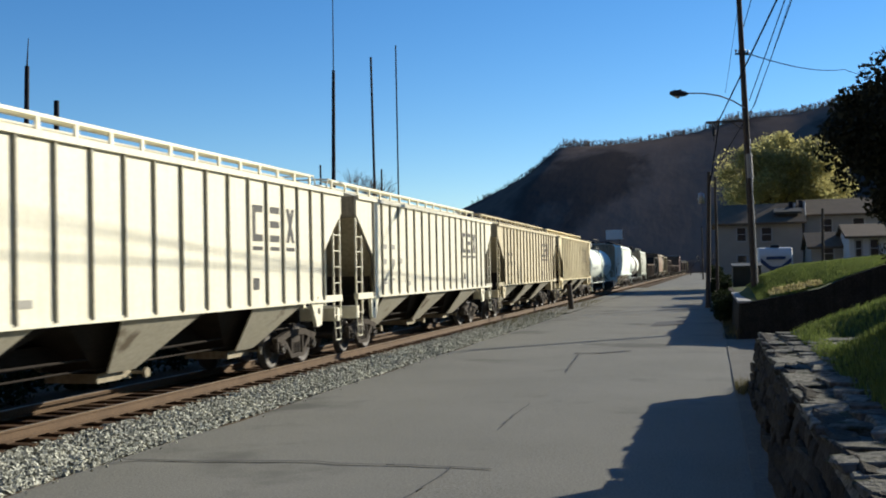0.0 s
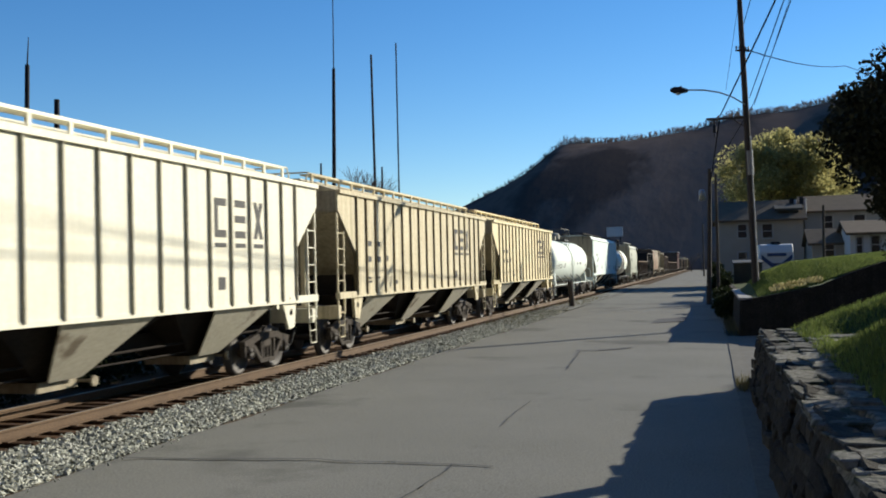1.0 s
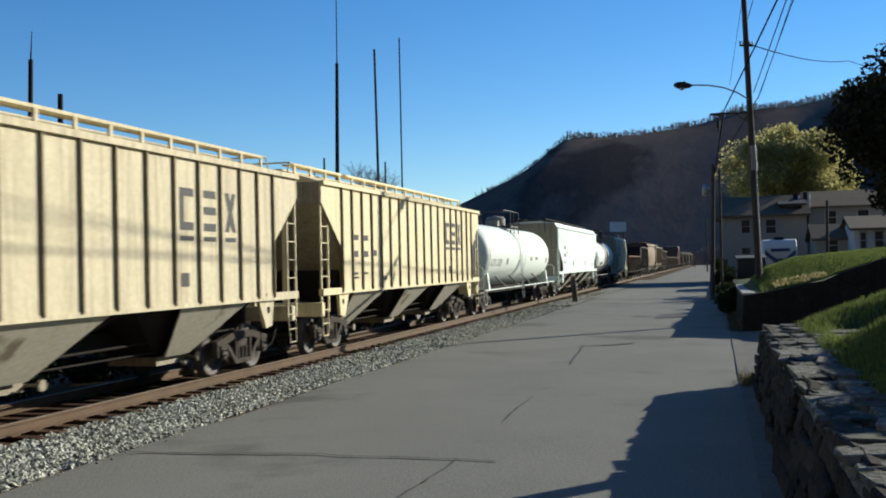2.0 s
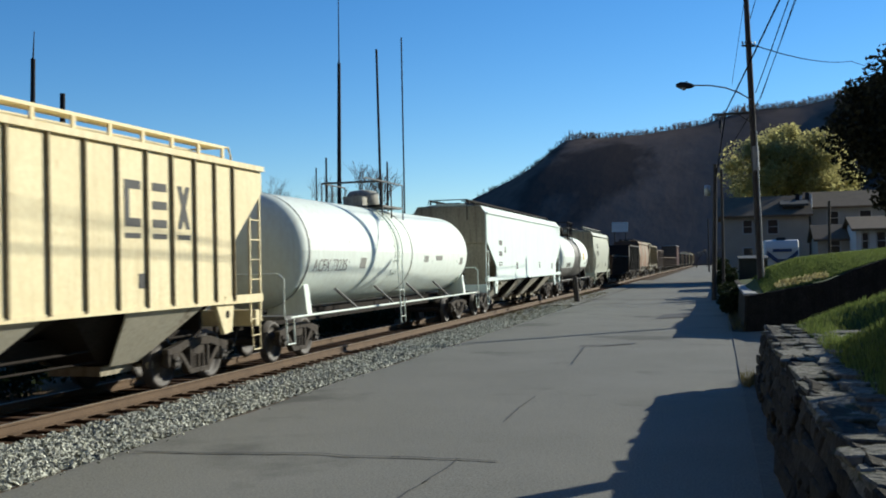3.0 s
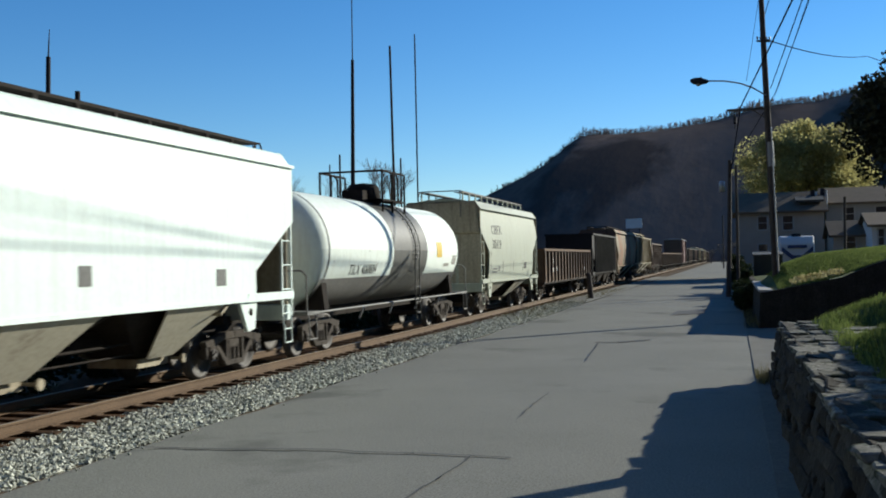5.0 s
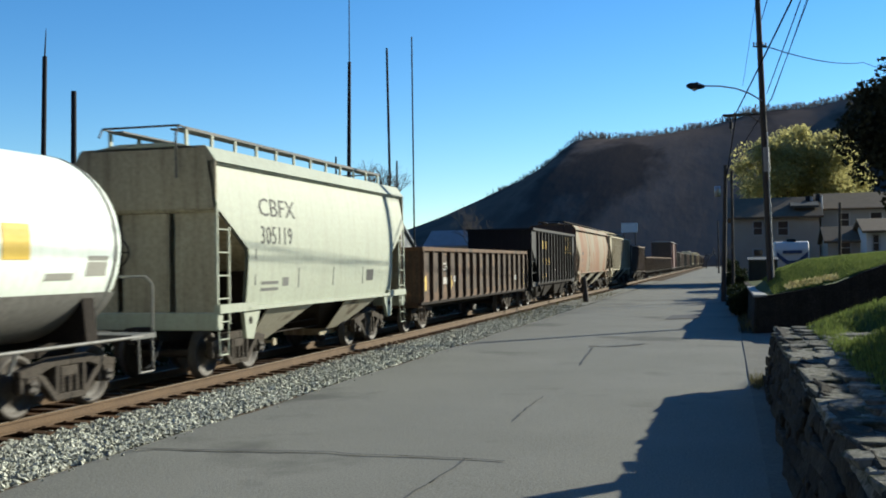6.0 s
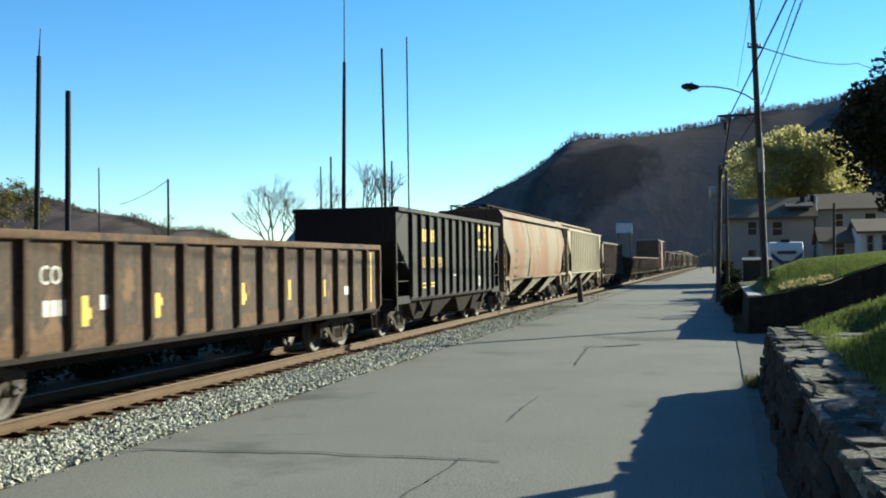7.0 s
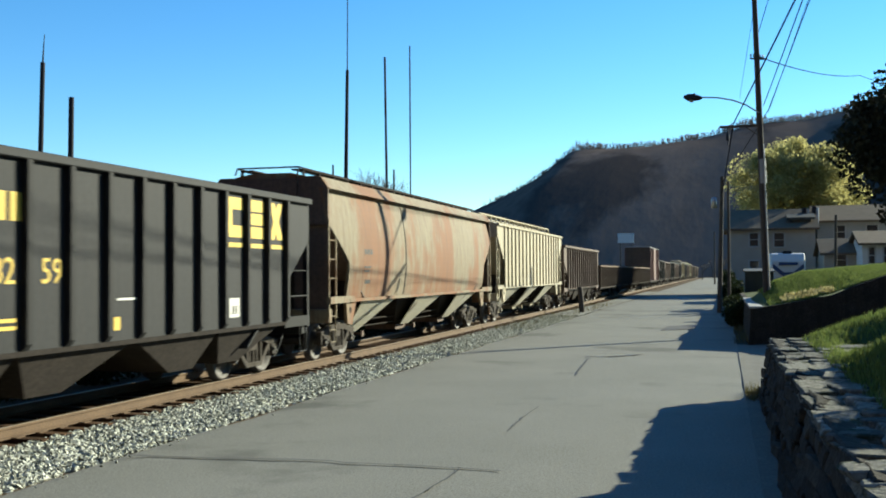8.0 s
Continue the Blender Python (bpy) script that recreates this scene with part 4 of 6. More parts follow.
gable_house("house", "low beige house with a porch roof", 8.2, 11.4, 92, 98, 1.5, 3.7, 4.9, M_SIDING, M_ROOF, [(9.6, 3.2, 0.7, 1.1)])
gable_house("house", "small white bungalow in sunlight", 10.75, 19.0, 88, 95, 1.5, 4.4, 5.4, M_WHITE, M_ROOF, [(11.45, 3.5, 0.4, 1.25), (12.65, 3.5, 0.6, 1.35)])
# the beige house's dark box dormer, built as a small house of its own
gable_house("house", "small dark box dormer on the beige house's roof", 6.1, 7.9, 101.0, 103.2, 9.3, 7.2, 7.5, M_BIN, M_BIN, [])
barn = gable_house("barn", "long low building with a pale metal roof beyond the track", -50, -38, 112, 122, 0, 4.6, 7.3, M_SIDING2, M_ROOFGREY, [(-47, 2.8, 1.2, 1.4), (-42, 2.8, 1.2, 1.4)])
gable_house("house", "low house with a grey roof beyond the track", -38, -26, 128, 136, 0, 4.6, 6.6, M_SIDING, M_ROOFGREY, [(-33, 2.8, 1.0, 1.3)])

rv = thing("travel_trailer", "white travel trailer with a blue front decal behind the lawn", "trailer", at=pose(0.33, 10, 0))
g = Geo()
g.prism([(70.3, 1.3), (70.0, 1.8), (70.15, 3.05), (70.5, 3.55), (70.9, 3.64), (77, 3.64), (77, 1.3)], "x", 3.1, 5.5)
part("body", g, M_WHITE, rv, bevel=0.06)
g = Geo()
g.prism([(3.2, 2.85), (3.2, 2.5), (4.05, 1.75), (4.55, 1.75), (5.4, 2.5), (5.4, 2.85), (4.75, 2.3), (4.6, 2.2), (4.0, 2.2), (3.85, 2.3)], "y", 69.9, 69.98)
part("chevron_decal", g, M_BLUE, rv, "dark blue chevron")
part("lettering_bar", Geo().box((3.62, 70.0, 2.72), (4.98, 70.08, 2.95)), M_BLUE, rv, "blue bar of unreadable lettering")
part("roof_unit", Geo().box((3.95, 70.7, 3.4), (4.6, 71.9, 3.82)), M_DARKPOLE, rv, bevel=0.05)
for sx in (3.3, 5.1):
    part("wheel", Geo().lathe([(0, 0.1), (0, 0.36), (0.2, 0.36), (0.2, 0.1)], (sx, 75, 1.26), "x", 16), M_RUBBER, rv)
part("hitch", Geo().tube([(3.75, 70.2, 1.4), (4.3, 68.8, 1.25), (4.85, 70.2, 1.4)], 0.06, 6).cyl((4.3, 68.9, 0.9), (4.3, 68.9, 1.25), 0.05), M_DARKPOLE, rv)
binn = thing("dumpster", "dark steel dumpster at the end of the lawn", "dumpster")
g = Geo()
g.prism([(64.0, 0.9), (65.6, 0.9), (65.6, 2.38), (63.8, 2.22)], "x", 1.2, 2.85)
part("body", g, M_BIN, binn, bevel=0.02)
part("lid", Geo().hexa([(1.15, 63.75, 2.23), (2.9, 63.75, 2.23), (2.9, 65.65, 2.39), (1.15, 65.65, 2.39), (1.15, 63.75, 2.3), (2.9, 63.75, 2.3), (2.9, 65.65, 2.46), (1.15, 65.65, 2.46)]), M_BIN, binn)
bol = thing("marker_post", "short dark timber post at the road's edge", "post", at=pose(-7.85, 58.5, -0.1))
part("post", Geo().cyl((0, 0, 0), (-0.12, 0, 1.5), 0.17, 0.15, 9), M_POLE, bol)
part("cap", Geo().cyl((-0.12, 0, 1.5), (-0.125, 0, 1.56), 0.16, 0.1, 9), M_POLE, bol)
sign = thing("sign_board", "pale board on two posts beside the track", "sign")
part("board", Geo().box((-20.3, 205, 8.1), (-17.1, 205.15, 10.0)), M_SIGNGLASS, sign, bevel=0.02)
for sx in (-19.8, -17.6):
    part("post", Geo().cyl((sx, 205.3, -0.1), (sx, 205.3, 10.0), 0.1, 0.1, 8), M_DARKPOLE, sign)


# ---- rolling stock: each car from its near end at y = 0, rails' top at z = 0 ----
def gone(t):
    """Metres that the train has run at t seconds."""
    return 19.391 * t + 0.0441 * t * t


WHEEL_R = 0.457


def wheelset_mesh():
    geo = Geo()
    geo.cyl((-0.95, 0, 0), (0.95, 0, 0), 0.08, n=10)
    for s in (-1, 1):
        geo.lathe([(s * 0.82, 0.10), (s * 0.80, 0.16), (s * 0.75, 0.22), (s * 0.76, 0.36), (s * 0.82, 0.385), (s * 0.82, 0.445), (s * 0.715, WHEEL_R), (s * 0.705, 0.485),
                   (s * 0.68, 0.485), (s * 0.68, 0.38), (s * 0.71, 0.34), (s * 0.70, 0.2), (s * 0.68, 0.1)], (0, 0, 0), "x", 26)
        geo.cyl((s * 0.98, 0, 0), (s * 1.12, 0, 0), 0.10, n=12)
        for k in range(3):
            a = k * 2.094
            geo.cyl((s * 1.12, 0.06 * math.cos(a), 0.06 * math.sin(a)), (s * 1.15, 0.06 * math.cos(a), 0.06 * math.sin(a)), 0.022, n=6)
    return geo.mesh("wheelset", M_WHEEL)


def side_frame_mesh():
    """The cast side of a three-piece truck: arched top chord, sagging bottom chord, two columns and jaw ends."""
    geo = Geo()
    for s in (-1, 1):
        def q(*pts):
            p = [(s * a, b) for a, b in pts]
            return p if s > 0 else p[::-1]
        geo.prism(q((0.0, 0.70), (0.42, 0.70), (0.78, 0.60), (1.12, 0.60), (1.14, 0.70), (0.80, 0.76), (0.45, 0.84), (0.0, 0.84)), "x", -0.07, 0.07)
        geo.prism(q((0.0, 0.20), (0.36, 0.20), (0.66, 0.50), (0.78, 0.60), (0.70, 0.66), (0.56, 0.56), (0.30, 0.30), (0.0, 0.30)), "x", -0.07, 0.07)
        geo.prism(q((0.27, 0.28), (0.36, 0.30), (0.36, 0.72), (0.27, 0.72)), "x", -0.075, 0.075)
        geo.prism(q((0.70, 0.60), (0.78, 0.60), (0.78, 0.36), (0.70, 0.40)), "x", -0.06, 0.06)
        geo.prism(q((1.02, 0.60), (1.12, 0.60), (1.10, 0.38), (1.02, 0.38)), "x", -0.06, 0.06)
        geo.prism(q((0.79, 0.52), (1.01, 0.52), (1.01, 0.61), (0.79, 0.61)), "x", -0.09, 0.09)
    return geo.mesh("side_frame", M_TRUCK, 0.012)


def spring_mesh():
    prof = [(0.30 + 0.02 * k, 0.075 if k % 2 else 0.055) for k in range(13)]
    return Geo().lathe(prof, (0, 0, 0), "z", 9).mesh("spring", M_TRUCK)


WHEELS, FRAME, SPRINGS = wheelset_mesh(), side_frame_mesh(), spring_mesh()
BOLSTER = Geo().box((-1.05, -0.22, 0.53), (1.05, 0.22, 0.70)).box((-0.3, -0.5, 0.35), (0.3, 0.5, 0.50)).cyl((0, 0, 0.70), (0, 0, 0.80), 0.2).mesh("bolster", M_TRUCK, 0.02)
COUPLER = Geo().box((-0.16, -0.55, 0.72), (0.16, 0.5, 1.02)).box((-0.11, -0.75, 0.78), (0.13, -0.5, 0.98)).cyl((0.1, -0.7, 0.74), (0.1, -0.7, 1.02), 0.07, n=8).mesh("coupler", M_UNDER, 0.02)
HOSE = Geo().tube([(0.35, -0.3, 0.75), (0.38, -0.5, 0.55), (0.36, -0.62, 0.36), (0.3, -0.75, 0.3)], 0.025, 6).mesh("brake_hose", M_RUBBER)
rolling = []


def truck(car, y):
    t = part("truck", BOLSTER, M_TRUCK, car, "cast steel truck with two axles", at=pose(0, y, 0))
    for s in (-1, 1):
        part("side_frame", FRAME, M_TRUCK, t, at=pose(s * 1.0, 0, 0))
        for dy in (-0.17, 0.0, 0.17):
            part("spring", SPRINGS, M_TRUCK, t, at=pose(s * 1.0, dy, 0))
    for dy in (-0.89, 0.89):
        part("wheelset", WHEELS, M_WHEEL, t, at=pose(0, dy, WHEEL_R))


def running_gear(car, length, inset=1.75):
    truck(car, inset)
    truck(car, length - inset)
    part("coupler", COUPLER, M_UNDER, car, at=pose(0, 0.15, 0))
    part("coupler", COUPLER, M_UNDER, car, at=pose(0, length - 0.15, 0, 0, 0, 180))
    part("brake_hose", HOSE, M_RUBBER, car, at=pose(0, 0.3, 0))
    part("brake_hose", HOSE, M_RUBBER, car, at=pose(0, length - 0.3, 0, 0, 0, 180))


LADDERS = {}


def ladder(car, x, y, z0, z1, material, width=0.45, stirrup=True, far=1):
    """A side ladder along y, with rungs and a stirrup step below."""
    key = (round(z0, 2), round(z1, 2), material.name, width, stirrup, far)
    if key not in LADDERS:
        geo = Geo()
        for yy in (0, width):
            top = z1 if yy == 0 else z1 - 0.45
            geo.box((-0.02, yy * far - 0.025, z0), (0.02, yy * far + 0.025, top))
        n = max(2, int((z1 - 0.4 - z0) / 0.42))
        for k in range(n + 1):
            z = z0 + 0.05 + k * (z1 - 0.5 - z0 - 0.05) / n
            geo.cyl((0.0, 0, z), (0.0, width * far, z), 0.016, n=6)
        if stirrup:
            geo.tube([(0, 0.03 * far, z0), (0.02, 0.05 * far, z0 - 0.55), (0.02, (width - 0.08) * far, z0 - 0.55), (0, (width - 0.03) * far, z0)], 0.016, 6)
            geo.cyl((0.01, 0.04 * far, z0 - 0.27), (0.01, (width - 0.06) * far, z0 - 0.27), 0.014, n=6)
        LADDERS[key] = geo.mesh("ladder", material)
    part("ladder", LADDERS[key], material, car, at=pose(x, y, 0))


def letters(text, size, material, name, parent, x, y, z, label="", widen=1.0, wrap=None):
    """Painted writing on a side that faces +x, its lower left corner at (y, z)."""
    curve = bpy.data.curves.new(name, "FONT")
    curve.body, curve.size, curve.extrude, curve.resolution_u = text, size, 0.002, 2
    ob = bpy.data.objects.new(name, curve)
    scene.collection.objects.link(ob)
    me = bpy.data.meshes.new_from_object(ob.evaluated_get(bpy.context.evaluated_depsgraph_get()))
    bpy.data.objects.remove(ob)
    me.transform(Matrix(((0, 0, 1, 0), (widen, 0, 0, 0), (0, 1, 0, 0), (0, 0, 0, 1))))
    if callable(wrap):  # laid on a curved car side
        for v in me.vertices:
            v.co.x += wrap(z + v.co.z) + 0.004 - x
    elif wrap:  # laid round a tank of that radius and axis height
        for v in me.vertices:
            v.co.x += math.sqrt(max(0.01, wrap[0] ** 2 - (z + v.co.z - wrap[1]) ** 2)) + 0.003 - x
    me.materials.clear()
    me.materials.append(material)
    return part(name, me, material, parent, label, at=pose(x, y, z))


def bars(parent, x, spots, material, name="lettering_bar"):
    """Plain painted bars: (y, z, width, height)."""
    for y, z, w, h in spots:
        a, b = (x(z), x(z + h)) if callable(x) else (x, x)
        part(name, Geo().hexa([(a - 0.004, y, z), (a + 0.004, y, z), (a + 0.004, y + w, z), (a - 0.004, y + w, z),
                               (b - 0.004, y, z + h), (b + 0.004, y, z + h), (b + 0.004, y + w, z + h), (b - 0.004, y + w, z + h)]), material, parent)


def round_tank(r, zc):
    return lambda z: math.sqrt(max(0.01, r * r - (z - zc) ** 2)) + 0.002


def round_side(bulge, sill, eave):
    return lambda z: 1.552 - bulge * 2.1 * ((z - sill) / (eave - sill) - 0.42) ** 2


def emblem(parent, x, panels, z, h, material, bold=0.26, wide=0.56):
    """A three-block emblem, one block to a panel between two ribs: an open frame, stacked bars and a crossed block, each underlined."""
    for k, (ya, yb) in enumerate(panels):
        u = (yb - ya) * wide
        y0 = (ya + yb - u) / 2 + 0.03
        geo = Geo()
        t = u * bold
        lo = 0.2 * h

        def bar(a, b, c, d):
            geo.box((x, y0 + a, z + b), (x + 0.004, y0 + c, z + d))
        if k == 0:
            bar(0, lo, t, h), bar(t, lo, u, lo + t), bar(t, h - t, u, h)
        elif k == 1:
            m = (h - lo - t) / 2
            bar(0, lo, u, lo + t), bar(0, lo + m, u, lo + m + t), bar(0, h - t, u, h)
        else:
            d = t * 1.15
            for n, (za, zb) in enumerate(((lo, h), (h, lo))):
                e = x + 0.002 + 0.002 * n
                geo.add([(e, y0, z + za), (e, y0 + d, z + za), (e, y0 + u, z + zb), (e, y0 + u - d, z + zb)], [(0, 1, 2, 3)])
        bar(0, 0, u, 0.09 * h)
        part("emblem", geo, material, parent)


def rib_places(length, nl, ribs):
    """Where a covered hopper's side ribs stand, a little closer towards both ends."""
    pitch = [1 + 0.22 * math.sin(math.pi * (k + 0.5) / ribs) for k in range(ribs)]
    return [nl + (length - 2 * nl) * sum(pitch[:k]) / sum(pitch) for k in range(ribs + 1)]


def covered_hopper(label, at_y, length, paint, bays=3, ribs=17, eave=4.12, sill=1.5, notch=(1.3, 3.62, 2.57), bulge=0.0, board=0.45, under=None, rail_dark=None, lip=False, rib_m=None, posts=None):
    """A covered hopper car. notch: how far in, and between which heights, the side's lower corners are cut away at both ends."""
    car = thing("covered_hopper", label, "freight car", "cars of the freight train", at=pose(TRACK_X, at_y, RAIL_TOP))
    under = under or M_GRIMY_SHADE
    nl, nt, nm = notch

    def side_x(z):
        if not bulge:
            return 1.55
        t = (z - sill) / (eave - sill)
        return 1.55 - bulge * (2.1 * (t - 0.42) ** 2) - (0.06 if t < 0 else 0)

    def low(y):
        d = min(y, length - y)
        return sill if d > nl + 1e-4 else nt + (nm - nt) * max(0.0, d) / nl

    ys_ = sorted({0.0, nl * 0.5, nl, nl + 0.002, length - nl - 0.002, length - nl, length - nl * 0.5, length} | {nl + (length - 2 * nl) * k / 8 for k in range(1, 8)})
    for s in (-1, 1):
        geo = Geo()
        for off in (0.0, 0.06):
            geo.grid([[(s * (side_x(low(y) + (eave - low(y)) * k / 16) - off), y, low(y) + (eave - low(y)) * k / 16) for k in range(17)] for y in ys_], False)
        for y in (0.0, length):
            geo.grid([[(s * (side_x(nt + (eave - nt) * k / 4) - o), y, nt + (eave - nt) * k / 4) for k in range(5)] for o in (0, 0.06)], False)
        side = part("side", geo, paint, car)
        if ribs:
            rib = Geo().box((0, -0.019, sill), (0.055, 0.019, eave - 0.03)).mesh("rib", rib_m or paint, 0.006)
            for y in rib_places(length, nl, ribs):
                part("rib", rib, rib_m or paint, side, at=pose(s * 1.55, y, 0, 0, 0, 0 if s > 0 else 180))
            part("top_chord", Geo().box((s * 1.55 - 0.04, 0, eave - 0.07), (s * 1.55 + 0.07, length, eave + 0.03)), paint, side)
        else:
            part("top_chord", Geo().box((s * side_x(eave) - 0.05, 0, eave - 0.04), (s * side_x(eave) + 0.06, length, eave + 0.02)), paint, side)
            if lip:
                part("roof_flare", Geo().hexa([(s * 1.5 - 0.02, 0, eave), (s * 1.5 + 0.02, 0, eave), (s * 1.5 + 0.02, length, eave), (s * 1.5 - 0.02, length, eave),
                                               (s * 1.28, 0, eave + 0.28), (s * 1.32, 0, eave + 0.28), (s * 1.32, length, eave + 0.28), (s * 1.28, length, eave + 0.28)]), paint, side)
        part("side_sill", Geo().box((s * 1.44, 0.02, sill - 0.06), (s * 1.56, nl + 0.35, sill + 0.10)), paint, car)
        part("side_sill", Geo().box((s * 1.44, length - nl - 0.35, sill - 0.06), (s * 1.56, length - 0.02, sill + 0.10)), paint, car)
        part("sill_angle", Geo().box((s * 1.47, nl, sill - 0.05), (s * 1.57, length - nl, sill + 0.03)), paint, car)
        for y, d in ((nl, 1), (length - nl, -1)):
            geo = Geo()
            p = [(y - d * 0.12, sill), (y - d * 0.02, sill - 0.58), (y + d * 0.28, sill - 0.62), (y + d * 0.62, sill)]
            geo.prism(p, "x", s * 1.42, s * 1.5)
            part("bolster_web", geo, paint, car)
            part("jacking_hole", Geo().cyl((s * 1.49, y + d * 0.16, sill - 0.25), (s * 1.506, y + d * 0.16, sill - 0.25), 0.075, n=10), M_UNDER, car)
    top = eave + (0.26 if lip else 0.2)
    ex = side_x(eave) - (0.2 if lip else 0)
    geo = Geo()
    geo.prism([(-ex, eave + (0.26 if lip else 0.0)), (ex, eave + (0.26 if lip else 0.0)), (0.5, top + 0.12), (-0.5, top + 0.12)], "y", 0.0, length)
    part("roof", geo, paint, car)
    for y, d in ((0.0, 1), (length, -1)):
        geo = Geo()
        t = 0.05 * d
        geo.hexa([(-1.5, min(y, y + t), nt - 0.02), (1.5, min(y, y + t), nt - 0.02), (1.5, max(y, y + t), nt - 0.02), (-1.5, max(y, y + t), nt - 0.02),
                  (-1.5, min(y, y + t), eave), (1.5, min(y, y + t), eave), (1.5, max(y, y + t), eave), (-1.5, max(y, y + t), eave)])
        # end faces in a darker paint that holds their shade
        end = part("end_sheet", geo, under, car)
        if lip:
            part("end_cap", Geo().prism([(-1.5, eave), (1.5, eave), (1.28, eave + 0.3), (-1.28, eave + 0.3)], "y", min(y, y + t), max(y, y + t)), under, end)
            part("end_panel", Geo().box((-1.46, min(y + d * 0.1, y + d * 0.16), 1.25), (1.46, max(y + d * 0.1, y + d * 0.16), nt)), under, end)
        geo = Geo()
        y2 = y + d * (nl + 1.3)
        z2 = nt + (nm - nt) * (nl + 1.3) / nl
        geo.add([(-1.48, y + t, nt), (1.48, y + t, nt), (1.48, y2, z2), (-1.48, y2, z2), (-1.48, y + t, nt - 0.06), (1.48, y + t, nt - 0.06), (1.48, y2, z2 - 0.06), (-1.48, y2, z2 - 0.06)],
                [(0, 1, 2, 3), (7, 6, 5, 4), (0, 4, 5, 1), (2, 6, 7, 3), (1, 5, 6, 2), (3, 7, 4, 0)])
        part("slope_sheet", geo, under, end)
        part("end_sill", Geo().box((-1.5, min(y, y + d * 0.25), 0.95), (1.5, max(y, y + d * 0.25), 1.28)), paint, car, bevel=0.02)
        for sx in (-0.55, 0.55):
            part("end_post", Geo().box((sx - 0.06, min(y + d * 0.1, y + d * 0.22), 1.25), (sx + 0.06, max(y + d * 0.1, y + d * 0.22), nt)), paint, end)
        part("bulkhead", Geo().box((-1.2, min(y + d * (nl + 0.6), y + d * (nl + 0.7)), 1.0), (1.2, max(y + d * (nl + 0.6), y + d * (nl + 0.7)), 2.2)), M_UNDER, end)
    part("brake_wheel", Geo().lathe([(0, 0.25), (0.03, 0.27), (0.05, 0.25)], (-0.5, -0.12, 2.4), "y", 16).tube([(-0.72, -0.1, 2.4), (-0.28, -0.1, 2.4)], 0.015).tube([(-0.5, -0.1, 2.62), (-0.5, -0.1, 2.18)], 0.015).cyl((-0.5, -0.1, 2.4), (-0.5, 0.05, 2.4), 0.03), M_UNDER, car)
    part("brake_cylinder", Geo().cyl((0.3, 0.7, 1.35), (0.3, 1.2, 1.35), 0.17).box((-0.6, 0.4, 1.2), (0.6, 1.3, 1.27)), M_UNDER, car)
    # bays: four-sided funnels with an outlet gate each
    span = (length - 2 * nl) / bays
    for k in range(bays):
        a, b = nl + k * span, nl + (k + 1) * span
        m, half = (a + b) / 2, 0.42
        geo = Geo()
        geo.hexa([(-0.42, m - half, 0.52), (0.42, m - half, 0.52), (0.42, m + half, 0.52), (-0.42, m + half, 0.52),
                  (-1.2, a + 0.01, sill), (1.2, a + 0.01, sill), (1.2, b - 0.01, sill), (-1.2, b - 0.01, sill)])
        # near-black funnel: the shaded slopes between bays, put into the colour
        bay = part("hopper_bay", geo, M_UNDER, car, "grimy funnel, shade put into its dark colour")
        for s in (-1, 1):
            w = 0.28 * span
            geo = Geo().hexa([(s * 0.61, m - half, 0.52), (s * 0.64, m - half, 0.52), (s * 0.64, m + half, 0.52), (s * 0.61, m + half, 0.52),
                              (s * 1.5, m - w, sill - 0.01), (s * 1.53, m - w, sill - 0.01), (s * 1.53, m + w, sill - 0.01), (s * 1.5, m + w, sill - 0.01)])
            # pale sheet over the funnel, painted as its sunlit face
            part("side_sheet", geo, M_BAY_LIT, bay, "dusty sloping side sheet, sunlight put into its pale colour")
        gate = Geo().box((-0.5, m - half - 0.08, 0.36), (0.5, m + half + 0.08, 0.52)).cyl((-0.75, m + half + 0.14, 0.45), (0.75, m + half + 0.14, 0.45), 0.03, n=6)
        gate.cyl((0.75, m + half + 0.14, 0.45), (0.8, m + half + 0.14, 0.45), 0.09, n=8)
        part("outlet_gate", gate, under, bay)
    part("center_sill", Geo().box((-0.2, 0.2, 0.72), (0.2, length - 0.2, 1.05)), M_UNDER, car)
    part("air_reservoir", Geo().cyl((-0.7, length - 1.1, 1.42), (-0.7, length - 0.35, 1.42), 0.2, n=12), M_UNDER, car)
    part("train_pipe", Geo().tube([(0.62, nl, 0.85), (0.62, length * 0.5, 0.8), (0.62, length - nl, 0.85)], 0.025, 6), M_UNDER, car)
    part("brake_rod", Geo().cyl((0.5, nl + 0.6, 0.62), (0.5, length - nl - 0.6, 0.62), 0.02, n=6), M_UNDER, car)
    for y, fr in ((0.03, 1), (length - 0.03, -1)):
        ladder(car, 1.5, y, 1.05, nt - 0.05 if ribs else nt + 0.1, paint, far=fr)
        ladder(car, -1.5, y, 1.05, nt - 0.05 if ribs else nt + 0.1, paint, far=fr)
    # roof walk on brackets
    rail_m = rail_dark or paint
    z = eave + board
    rb = part("running_board", Geo().box((-0.78, 0.15, z - 0.03), (-0.5, length - 0.15, z)).box((0.5, 0.15, z - 0.03), (0.78, length - 0.15, z)), rail_m, car)
    for s in (-1, 1):
        part("edge_bar", Geo().box((s * 0.8 - 0.025, 0.15, z - 0.03), (s * 0.8 + 0.025, length - 0.15, z + 0.025)), rail_m, rb)
    bracket = Geo().box((-0.022, -0.04, top - 0.1), (0.022, 0.04, z)).mesh("bracket", posts or rail_m)
    n = int(length / 0.98)
    for k in range(n + 1):
        for s in (-1, 1):
            part("bracket", bracket, posts or rail_m, rb, at=pose(s * 0.8, 0.2 + (length - 0.4) * k / n, 0))
